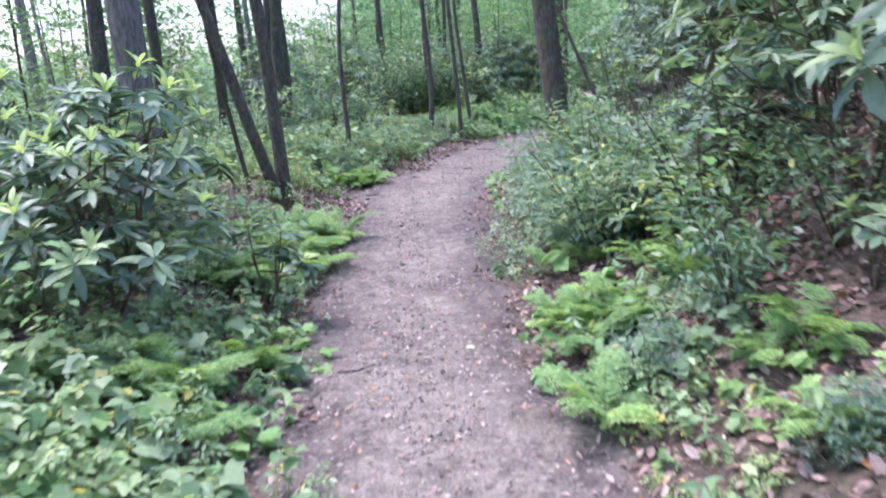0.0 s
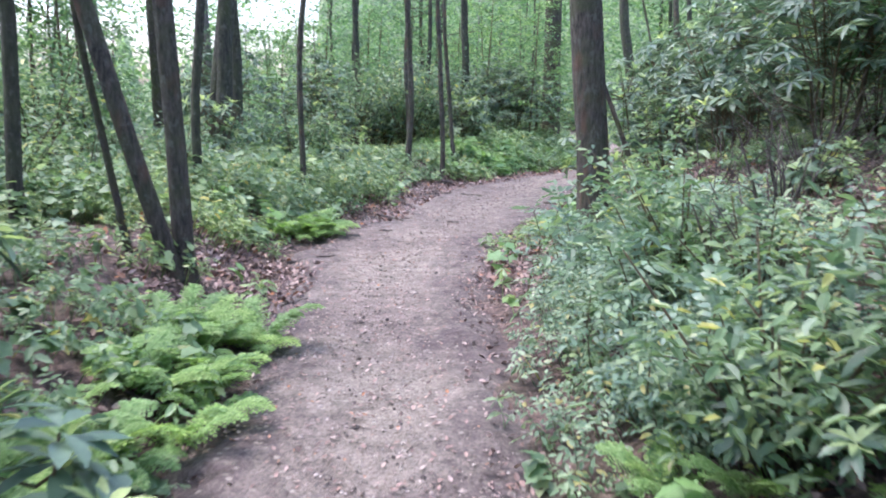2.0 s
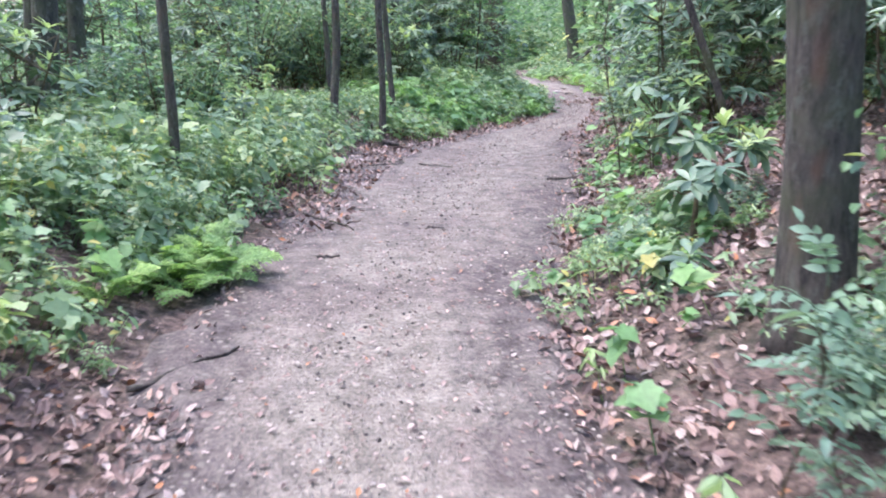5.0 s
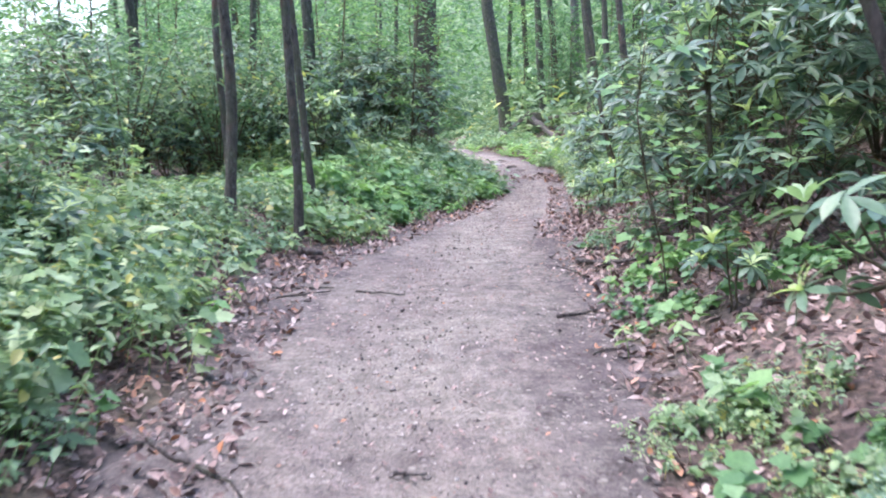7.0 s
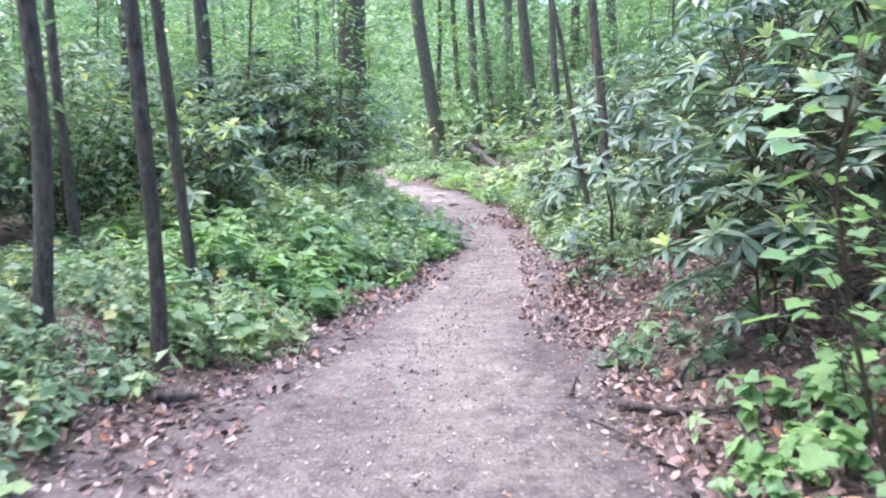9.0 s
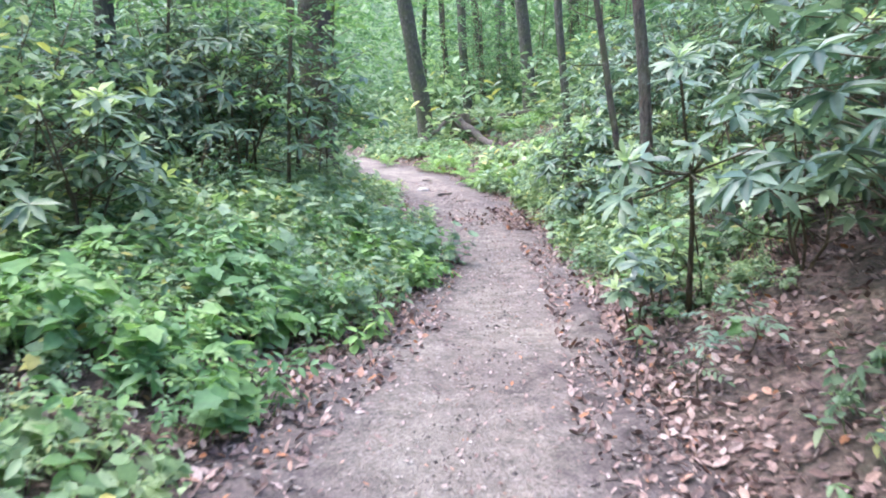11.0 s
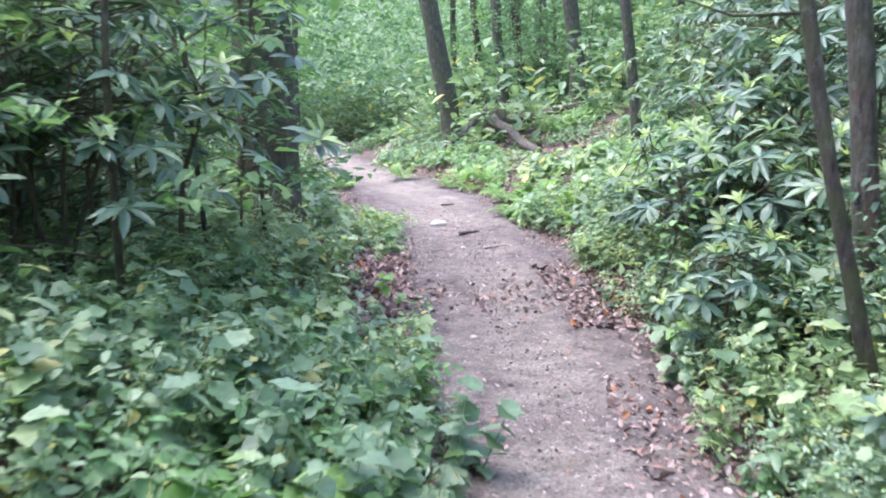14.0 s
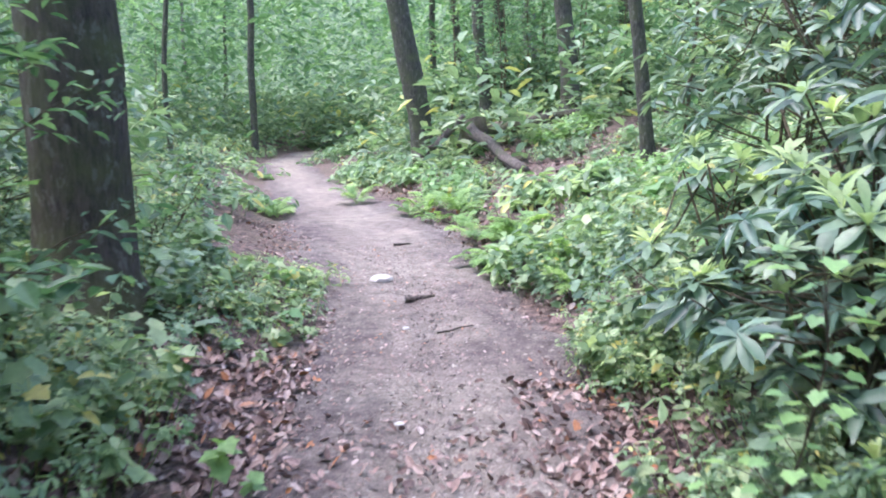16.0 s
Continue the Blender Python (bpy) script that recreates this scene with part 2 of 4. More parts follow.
# ---- mesh building ----
class Soup:
    """Collects pieces of geometry for one mesh."""

    def __init__(self):
        self.v, self.f, self.n = [], [], 0

    def add(self, verts, faces, m=None):
        verts = np.asarray(verts, float)
        if m is not None:
            a = np.array(m)
            verts = verts @ a[:3, :3].T + a[:3, 3]
        self.v.append(verts)
        n = self.n
        self.f.extend([tuple(i + n for i in f) for f in faces])
        self.n += len(verts)

    def mesh(self, name, material, smooth=True):
        me = bpy.data.meshes.new(name)
        me.from_pydata(np.concatenate(self.v).tolist(), [], self.f)
        me.materials.append(material)
        if smooth:
            me.polygons.foreach_set("use_smooth", [True] * len(me.polygons))
        me.update()
        return me


def part(name, me, parent, label=""):
    ob = new(name, me)
    ob.parent = parent
    return tagged(ob, label) if label else ob


rnd = random.Random(7)


def blade(length, width, fold=0.12, droop=0.18, widest=0.55, n=3):
    """A leaf along +y, folded at its midrib and bent down to its tip."""
    v, f = [], []
    for i in range(n + 1):
        u = i / n
        v.append((0, u * length, -droop * length * u * u))
    for side in (-1, 1):
        for i in range(1, n):
            u = i / n
            w = width / 2 * (math.sin(math.pi * u ** (math.log(0.5) / math.log(widest))) ** 0.8)
            v.append((side * w, u * length, fold * w * 2 - droop * length * u * u))
    for k in (0, 1):
        s = n + 1 + k * (n - 1)
        edge = [0] + [s + i for i in range(n - 1)] + [n]
        for i in range(n):
            a, b, c, e = i, i + 1, edge[i + 1], edge[i]
            face = tuple(dict.fromkeys((a, b, c, e)))
            f.append(face if k else face[::-1])
    return np.array(v), f


def leaflet(length, width, fold=0.12, droop=0.2):
    """A plain six-cornered leaf along +y, folded at its midrib."""
    w, z = width / 2, fold * width
    v = [(0, 0, 0), (0, length, -droop * length), (-w * 0.9, 0.3 * length, z), (-w * 0.85, 0.65 * length, z - droop * length * 0.4), (w * 0.9, 0.3 * length, z), (w * 0.85, 0.65 * length, z - droop * length * 0.4)]
    return np.array(v), [(0, 4, 5, 1), (1, 3, 2, 0)]


def lobed(size):
    """A five-pointed leaf along +y."""
    side = [(0.26, -0.07, 0.03), (0.44, 0.04, 0.06), (0.4, 0.2, 0.04), (0.6, 0.46, 0.05), (0.38, 0.54, 0.02), (0.28, 0.72, 0.0)]
    v = [(0, 0, 0), *side, (0, 1.0, -0.12), *[(-x, y, z) for x, y, z in side[::-1]], (0, 0.36, -0.03)]
    n = len(v) - 1
    return np.array(v) * size, [(i, (i + 1) % n, n) for i in range(n)]


def turn(x, y, z, yaw, pitch, roll=0.0, s=1.0):
    """Points a blade to the heading yaw, raised by pitch (radians)."""
    return Matrix.LocRotScale((x, y, z), (Euler((0, 0, yaw)).to_quaternion() @ Euler((pitch, 0, 0)).to_quaternion() @ Euler((0, roll, 0)).to_quaternion()), (s, s, s))


def tube(soup, points, radii, sides=6, wobble=0.0, rng=rnd, root=None):
    """A limb through the points, tapering by the radii; with a root it grows out of that vertex of the soup."""
    points = [Vector(p) for p in points]
    verts, faces = [], []
    for i, p in enumerate(points):
        along = (points[min(i + 1, len(points) - 1)] - points[max(i - 1, 0)]).normalized()
        side = along.cross(Vector((0.3, 1, 0.1))).normalized()
        other = along.cross(side)
        for k in range(sides):
            a = 2 * math.pi * k / sides
            r = radii[i] * (1 + rng.uniform(-wobble, wobble))
            verts.append(p + side * math.cos(a) * r + other * math.sin(a) * r)
    for i in range(len(points) - 1):
        for k in range(sides):
            a, b = i * sides + k, i * sides + (k + 1) % sides
            faces.append((a, b, b + sides, a + sides))
    if root is None:
        faces.append(tuple(range(sides))[::-1])
    else:
        faces += [(root - soup.n, (k + 1) % sides, k) for k in range(sides)]
    faces.append(tuple(range((len(points) - 1) * sides, len(points) * sides)))
    first = soup.n
    soup.add([tuple(v) for v in verts], faces)
    return first


# ---- ground and trail ----
def steps(lo, a, b, hi, fine):
    inner = list(np.arange(a, b + 1e-6, fine))
    out, left, s = [], [], fine
    x = b
    while x < hi:
        s *= 1.25
        x += s
        out.append(x)
    x, s = a, fine
    while x > lo:
        s *= 1.25
        x -= s
        left.append(x)
    return np.array(left[::-1] + inner + out)


def make_ground():
    gx, gy = steps(-500, -5, 11, 500, 0.15), steps(-500, -1, 40, 500, 0.15)
    X, Y = np.meshgrid(gx, gy)
    Z = land(X, Y)
    far = np.maximum(np.abs(X - 3), np.abs(Y - 20))
    Z = Z * (1 - ease(60, 200, far))
    d = np.abs(across(X, Y)) - half(Y)
    d = d + rough(X * 1.3 + 4, Y * 1.3) * 0.28 + rough(X * 3.7, Y * 3.7) * 0.12
    Z = Z - 0.035 * ease(0.24, -0.1, d)
    v = np.stack([X.ravel(), Y.ravel(), Z.ravel()], 1)
    nx, ny = len(gx), len(gy)
    i = np.arange(nx * ny).reshape(ny, nx)
    f = np.stack([i[:-1, :-1], i[:-1, 1:], i[1:, 1:], i[1:, :-1]], -1).reshape(-1, 4)
    me = bpy.data.meshes.new("ground")
    me.from_pydata(v.tolist(), [], f.tolist())
    me.materials.append(SOIL)
    me.polygons.foreach_set("use_smooth", [True] * len(me.polygons))
    tagged(new("ground", me), "dark leaf mould of the forest floor", "ground", kind="structure")


def make_trail():
    ys, us = np.arange(-8, 62, 0.12), np.linspace(-1.35, 1.35, 31)
    U, Y0 = np.meshgrid(us, ys)
    slope = np.interp(Y0, YS, HS)
    n = np.sqrt(1 + slope ** 2)
    D = U * half(Y0)
    X, Y = np.interp(Y0, YS, XS) + D / n, Y0 - D * slope / n
    edge = rough(X * 1.5, Y * 1.5) * 0.05 + rough(X * 4, Y * 4) * 0.035
    Z = land(X, Y) + 0.012 - 0.045 * ease(0.9, 1.35, np.abs(U)) + edge * ease(0.55, 1.0, np.abs(U)) + rough(X * 1.1, Y * 1.1) * 0.008 - 0.015 * np.exp(-(U / 0.35) ** 2)
    v = np.stack([X.ravel(), Y.ravel(), Z.ravel()], 1)
    a, b = U.shape
    i = np.arange(a * b).reshape(a, b)
    f = np.stack([i[:-1, :-1], i[:-1, 1:], i[1:, 1:], i[1:, :-1]], -1).reshape(-1, 4)
    me = bpy.data.meshes.new("footpath")
    me.from_pydata(v.tolist(), [], f.tolist())
    uv = np.stack([U.ravel(), Y0.ravel()], 1)[f.ravel()]
    me.uv_layers.new(name="along").data.foreach_set("uv", uv.ravel().astype(np.float32))
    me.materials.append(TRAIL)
    me.polygons.foreach_set("use_smooth", [True] * len(me.polygons))
    tagged(new("footpath", me), "trodden pinkish grey grit footpath through the woods", "footpath", kind="structure")


make_ground()
make_trail()


# ---- trees ----
def crown_mesh(seed, radius, depth, leaves, size):
    rng, s = random.Random(seed), Soup()
    lv, lf = leaflet(1, 0.5)
    clumps = [(rng.gauss(0, radius * 0.45), rng.gauss(0, radius * 0.45), rng.uniform(0, depth)) for _ in range(max(20, leaves // 40))]
    for _ in range(leaves):
        c = rng.choice(clumps)
        p = [c[i] + rng.gauss(0, 0.45 if i < 2 else 0.22) for i in range(3)]
        s.add(lv, lf, turn(*p, rng.uniform(0, 6.3), rng.uniform(-0.5, 0.4), rng.uniform(-0.5, 0.5), size * rng.uniform(0.7, 1.4)))
    return s.mesh("crown", CANOPY, False)


CROWNS = [crown_mesh(20 + k, 2.6, 6.0, 520, 0.29) for k in range(4)]


def tree(x, y, lean, width, height, material, label, seed, bend=0.0, crown=True, flare=1.5, limbs=5):
    """A forest tree: trunk, bare limbs and a high crown."""
    rng = random.Random(seed)
    foot = on_land(x, y, -0.06)
    thing = new("tree", None)
    thing.location = foot
    tagged(thing, label, "tree", "trees of the wood")
    s, pts, radii = Soup(), [], []
    n = 22
    for i in range(n + 1):
        u = (i / n) ** 1.8
        z = u * height
        wave = bend * math.sin(z * 1.3 + seed) + 0.012 * math.sin(z * 2.7 + seed * 2)
        reach = min(z, 5) + max(0, z - 5) * 0.4
        pts.append((lean[0] * reach + wave, lean[1] * reach + wave * 0.4, z))
        radii.append(width / 2 * (1 - 0.75 * u) * (1 + (flare - 1) * math.exp(-z / 0.16)))
    tube(s, pts, radii, 12, 0.08, rng)
    trunk = part("trunk", s.mesh("trunk", material), thing)
    for k in range(limbs):
        i = rng.randrange(15, n)
        a, b = Vector(pts[i]), rng.uniform(0, 6.3)
        ls = Soup()
        reach = rng.uniform(1.0, 2.6)
        tube(ls, [a, a + Vector((math.cos(b) * reach * 0.5, math.sin(b) * reach * 0.5, 0.25)), a + Vector((math.cos(b) * reach, math.sin(b) * reach, 0.8))],
             [radii[i] * 0.45, radii[i] * 0.3, 0.01], 5, 0.05, rng)
        part("limb", ls.mesh("limb", material), thing)
    if 0.04 < width < 0.16 and limbs > 4:
        for k in range(5):
            i = rng.randrange(8, 16)
            a, b, reach = Vector(pts[i]), rng.uniform(0, 6.3), rng.uniform(0.35, 1.0)
            way = Vector((math.cos(b), math.sin(b), rng.uniform(0.0, 0.6))) * reach
            ts = Soup()
            first = tube(ts, [a, a + way * 0.5 + Vector((0, 0, rng.uniform(-0.08, 0.08))), a + way], [0.009, 0.006, 0.002], 4, 0.1, rng)
            for _ in range(2):
                c = a + way * rng.uniform(0.5, 0.8)
                tube(ts, [c, c + Vector((rng.gauss(0, 0.2), rng.gauss(0, 0.2), rng.uniform(-0.05, 0.2)))], [0.004, 0.0015], 3, 0, rng, root=first + 4 + rng.randrange(4))
            part("twig", ts.mesh("twig", material), thing)
    if crown:
        c = part("crown", CROWNS[seed % 4], thing)
        c.location = Vector(pts[-1]) - Vector((0, 0, 5.5))
        c.rotation_euler = (0, 0, rng.uniform(0, 6.3))
        k = rng.uniform(0.8, 1.2)
        c.scale = (k, k, k)
    return thing


TREES = [
    (1.24, 10.15, (-0.075, 0.026), 0.29, 15, RUSTY, "straight dark trunk with mossy foot beside the trail"),
    (-1.95, 8.42, (-0.232, -0.097), 0.12, 10, RUSTY, "leaning dark trunk of a twin tree, patched with rust"),
    (-1.88, 8.5, (-0.03, -0.009), 0.135, 12, RUSTY, "upright dark trunk of a twin tree beside the trail"),
    (-2.22, 8.4, (-0.107, -0.05), 0.05, 7, MOSSY, "thin mossy young tree beside the twin trunks"),
    (-2.64, 11.73, (-0.002, 0.0), 0.1, 12, BARK, "slim dark tree in the undergrowth"),
    (-3.3, 9.2, (-0.028, -0.013), 0.12, 12, BARK, "slim dark tree in the undergrowth"),
    (-3.07, 7.83, (-0.011, -0.004), 0.33, 18, PALE_BARK, "stout pale grey trunk behind the rhododendron"),
    (-4.37, 10.0, (0.03, 0.03), 0.2, 15, BARK, "grey-brown trunk in the wood"),
    (-3.49, 15.8, (0.057, 0.014), 0.25, 15, BARK, "grey-brown trunk in the wood"),
    (-1.88, 13.6, (0.017, 0.004), 0.08, 9, RUSTY, "slender dark trunk with a rusty foot"),
    (-3.66, 16.2, (0.06, 0.03), 0.3, 16, BARK, "stout grey-brown trunk in the wood"),
    (-3.6, 17.61, (-0.041, -0.013), 0.2, 13, BARK, "grey-brown trunk in the wood"),
    (-0.65, 18.7, (-0.026, -0.003), 0.115, 12, RUSTY, "dark trunk with a reddish foot among low plants"),
    (-0.06, 18.5, (-0.018, 0.0), 0.095, 11, RUSTY, "slim dark trunk with a reddish foot among low plants"),
    (0.18, 19.88, (-0.053, 0.001), 0.09, 11, RUSTY, "slim reddish trunk among low plants"),
    (-0.74, 21.34, (-0.022, 0.0), 0.1, 6, RUSTY, "thin brown trunk among low plants"),
    (-0.35, 24.38, (-0.004, 0.0), 0.12, 12, BARK, "slim grey trunk behind the shrubs"),
    (0.66, 25.37, (-0.031, 0.002), 0.22, 14, BARK, "dark trunk behind the shrubs"),
    (8.7, 39.0, (-0.166, 0.046), 0.48, 18, BARK, "stout dark trunk leaning beside the trail's bend"),
    (12.83, 51.8, (-0.006, 0.0), 0.25, 18, BARK, "straight far trunk on the bank"),
    (13.26, 49.5, (-0.1, 0.03), 0.28, 18, BARK, "straight far trunk on the bank"),
    (11.78, 43.7, (-0.08, 0.03), 0.33, 18, BARK, "straight far trunk on the bank"),
    (13.14, 45.3, (-0.12, 0.05), 0.3, 18, BARK, "straight far trunk on the bank"),
    (15.28, 48.7, (-0.04, 0.01), 0.48, 18, PALE_BARK, "stout grey trunk on the bank"),
    (12.95, 41.0, (-0.11, 0.05), 0.44, 18, BARK, "stout dark trunk on the bank"),
    (16.53, 44.7, (-0.03, 0.01), 0.45, 18, BARK, "stout dark trunk on the bank"),
    (18.0, 43.8, (-0.08, 0.05), 0.45, 18, BARK, "stout dark trunk on the bank"),
    (6.05, 47.5, (0.009, 0.0), 0.22, 15, BARK, "dark trunk where the trail bends away"),
    (3.81, 38.1, (0.016, 0.0), 0.1, 10, BARK, "thin dark tree in bright woods"),
    (5.6, 23.2, (-0.19, 0.134), 0.075, 6, MOSSY, "thin crooked dark trunk on the bank"),
    (6.16, 23.81, (-0.096, 0.08), 0.14, 11, RUSTY, "dark trunk with orange bark patches on the bank"),
    (3.36, 28.4, (0.0, 0.0), 0.58, 18, MOSSY, "stout mossy old trunk beside the trail"),
    (2.33, 12.88, (-0.344, 0.189), 0.06, 6, MOSSY, "thin mossy sapling leaning from the bank"),
    (9.9, 32.7, (-0.1, 0.038), 0.2, 13, BARK, "brown trunk standing on the bank"),
]
for k, (x, y, lean, width, height, material, label) in enumerate(TREES):
    tree(x, y, lean, width, height + 5, material, label, k, bend=0.05 if width < 0.12 else 0.028, crown=width > 0.24, flare=2.0 if width > 0.4 else 1.35)

# further trunks of the wood, thin and stout, off the trail
rng = random.Random(11)
placed = [(r[0], r[1]) for r in TREES]
count = 0
while count < 62:
    y = rng.uniform(-12, 62)
    d = rng.choice((-1, 1)) * rng.uniform(5.0, 24)
    x, yy = beside(y, d)
    if min(math.hypot(x - a, yy - b) for a, b in placed) < 1.6 or abs(float(across(x, yy))) < 4.2:
        continue
    placed.append((x, yy))
    w = rng.choice((0.09, 0.12, 0.16, 0.2, 0.26, 0.34))
    tree(x, yy, (rng.uniform(-0.06, 0.06), rng.uniform(-0.06, 0.06)), w, 12 + w * 22, rng.choice((BARK, BARK, MOSSY, PALE_BARK)),
         "slim dark trunk in the depth of the wood" if w < 0.2 else "tall grey-brown trunk in the depth of the wood", 100 + count, 0.03, True, 1.3, 3)
    count += 1


# ---- rhododendrons ----
def whorl_mesh(seed, n, length, width, material, rise):
    rng, s = random.Random(seed), Soup()
    for k in range(n):
        ll = length * rng.uniform(0.75, 1.1)
        lv, lf = blade(ll, width * rng.uniform(0.85, 1.1), 0.16, rng.uniform(0.15, 0.4), 0.6, 4)
        if s.n and material == RHODO_NEW:
            lf = [tuple(-s.n if i == 0 else i for i in g) for g in lf]
        s.add(lv, lf, turn(0, 0, rng.uniform(-0.03, 0.02), 6.283 * k / n + rng.uniform(-0.25, 0.25), rise + rng.uniform(-0.35, 0.3), rng.uniform(-0.2, 0.2)))
    return s.mesh("leaf_whorl", material)


def mesh_data(me):
    return np.array([v.co for v in me.vertices]), [tuple(p.vertices) for p in me.polygons]


WHORLS = [whorl_mesh(40 + k, 8 + k % 3, 0.17, 0.052, RHODO, 0.05) for k in range(5)]
def cheap_whorl(seed):
    rng, s = random.Random(seed), Soup()
    for k in range(8):
        lv, lf = leaflet(0.17 * rng.uniform(0.8, 1.1), 0.05, 0.15, rng.uniform(0.15, 0.4))
        s.add(lv, lf, turn(0, 0, 0, 6.283 * k / 8 + rng.uniform(-0.25, 0.25), 0.05 + rng.uniform(-0.35, 0.3), rng.uniform(-0.2, 0.2)))
    return np.concatenate(s.v), s.f


WHORL_DATA = [cheap_whorl(45 + k) for k in range(4)]
SHOOTS = [whorl_mesh(50 + k, 7, 0.12, 0.034, RHODO_NEW, 0.85) for k in range(3)]


def rhododendron(seed, height, spread, tips, label, stems=5, inner=0):
    """An evergreen shrub: forked stems, each tip with a whorl of long leaves, some with a pale new shoot."""
    rng = random.Random(seed)
    thing = new("rhododendron", None)
    tagged(thing, label, "rhododendron", "rhododendrons of the understorey")
    bases = []
    for k in range(stems):
        s, a = Soup(), 6.283 * k / stems + rng.uniform(-0.5, 0.5)
        out = spread * rng.uniform(0.25, 0.6)
        p = [Vector((0, 0, -0.05)), Vector((math.cos(a) * out * 0.4, math.sin(a) * out * 0.4, height * 0.35)), Vector((math.cos(a) * out, math.sin(a) * out, height * rng.uniform(0.6, 0.85)))]
        r = 0.007 + height * 0.004
        p = [p[0], p[0].lerp(p[1], 0.5) + Vector((rng.uniform(-0.05, 0.05), rng.uniform(-0.05, 0.05), 0)) * height, p[1], p[1].lerp(p[2], 0.5), p[2]]
        tube(s, p, [r, r * 0.9, r * 0.8, r * 0.65, r * 0.5], 5, 0.05, rng)
        bases.append((p, s))
    heart = Soup()
    for k in range(tips + inner):
        p, s = bases[k % stems]
        u, a = rng.random() ** (0.6 if k < tips else 0.75), rng.uniform(0, 6.283)
        low = 0.55 if k < tips else 0.42 if height > 2 else 0.28
        q = Vector((math.cos(a) * spread * u, math.sin(a) * spread * u, height * (1.0 - 0.4 * u * u) * rng.uniform(low, 1.0)))
        ring = rng.choice((2, 3, 4)) if q.z > height * 0.4 else 1
        start = p[ring]
        if k < tips or k % 3 == 0:
            tube(s, [start.lerp(q, 0.08), start.lerp(q, 0.6) + Vector((0, 0, -0.04)), q], [0.006, 0.005, 0.004], 4, 0, rng, root=ring * 5 + rng.randrange(5))
        k2 = rng.uniform(0.75, 1.2)
        out = Vector((q.x, q.y, 0)) * (0.6 / max(spread, 0.1))
        m = Matrix.LocRotScale(q, Vector((out.x, out.y, 1)).to_track_quat("Z", "Y") @ Euler((0, 0, rng.uniform(0, 6.3))).to_quaternion(), (k2, k2, k2))
        if k >= tips:
            g = rng.choice(WHORL_DATA)
            heart.add(g[0], g[1], m)
            continue
        whorl = part("leaf_whorl", rng.choice(WHORLS), thing)
        whorl.matrix_basis = m
        if rng.random() < 0.7 and q.z > height * 0.4:
            n = part("new_shoot", rng.choice(SHOOTS), whorl, "pale yellow-green new leaves")
            n.matrix_basis = Matrix.LocRotScale((0, 0, 0.01), Euler((0, 0, rng.uniform(0, 6.3))), None)
    for p, s in bases:
        part("stem", s.mesh("stem", STEM), thing)
    if inner:
        tagged(part("foliage", heart.mesh("foliage", RHODO), thing), kind="stuff")
    return thing


def stand(thing, x, y, yaw, s=1.0, lift=0.0):
    thing.matrix_basis = Matrix.LocRotScale(on_land(x, y, lift), Euler((0, 0, yaw)), (s, s, s))
    return thing


SMALL = [rhododendron(60 + k, 0.6, 0.28, 6 + k, "low young rhododendron with pale new shoots", 2) for k in range(3)]
MEDIUM = [rhododendron(70 + k, 1.2, 0.7, 22, "leafy green rhododendron with long whorled leaves", 4, 26) for k in range(3)]
LARGE = [rhododendron(80 + k, 2.3, 1.25, 26, "tall dark evergreen rhododendron of the understorey", 6, 150) for k in range(3)]
used = set()


def put(kind, x, y, yaw=None, s=1.0):
    k = rng.randrange(len(kind))
    yaw = rng.uniform(0, 6.3) if yaw is None else yaw
    m = Matrix.LocRotScale(on_land(x, y), Euler((0, 0, yaw)), None)
    master = kind[k]
    if master.name not in used:
        used.add(master.name)
        master.matrix_basis = m @ Matrix.Diagonal((s, s, s, 1))
        return master
    c = copy_thing(master, m)
    c.scale = (s, s, s)
    return c


rng = random.Random(21)
for x, y, s in ((-1.25, 4.95, 1.15), (1.25, 5.3, 0.95), (1.0, 5.75, 0.8), (1.7, 5.5, 1.1), (2.0, 12.3, 1.1), (2.3, 14.6, 0.9), (3.95, 20.75, 1.0), (4.35, 21.1, 1.1), (-1.6, 15.9, 0.9), (5.2, 22.6, 0.9), (5.9, 24.9, 0.8), (1.9, 3.6, 0.9), (-2.2, 17.6, 1.0), (2.4, 8.4, 0.9)):
    put(SMALL, x, y, s=s)
for x, y, s in ((-2.2, 5.2, 1.15), (-1.95, 4.2, 0.95), (-2.9, 4.3, 1.1), (-2.7, 6.1, 1.0), (-3.4, 5.4, 1.2), (3.5, 13.4, 0.85), (3.3, 15.4, 0.95), (3.5, 17.3, 1.0), (4.5, 18.6, 0.9),
                (5.2, 20.6, 1.1), (5.7, 21.7, 1.0), (0.6, 22.3, 1.1), (0.5, 24.2, 1.15), (6.35, 25.4, 1.0), (6.7, 26.6, 1.05), (6.5, 24.6, 1.0), (6.2, 25.4, 0.95), (6.9, 26.0, 1.2), (1.95, 5.7, 0.75), (2.5, 6.3, 0.9), (5.55, 24.3, 0.75),
                (-2.4, 19.8, 1.0), (-1.6, 22.6, 1.1), (3.0, 6.6, 0.9), (3.2, 11.6, 1.0), (-3.2, 14.2, 1.0)):
    put(MEDIUM, x, y, s=s)
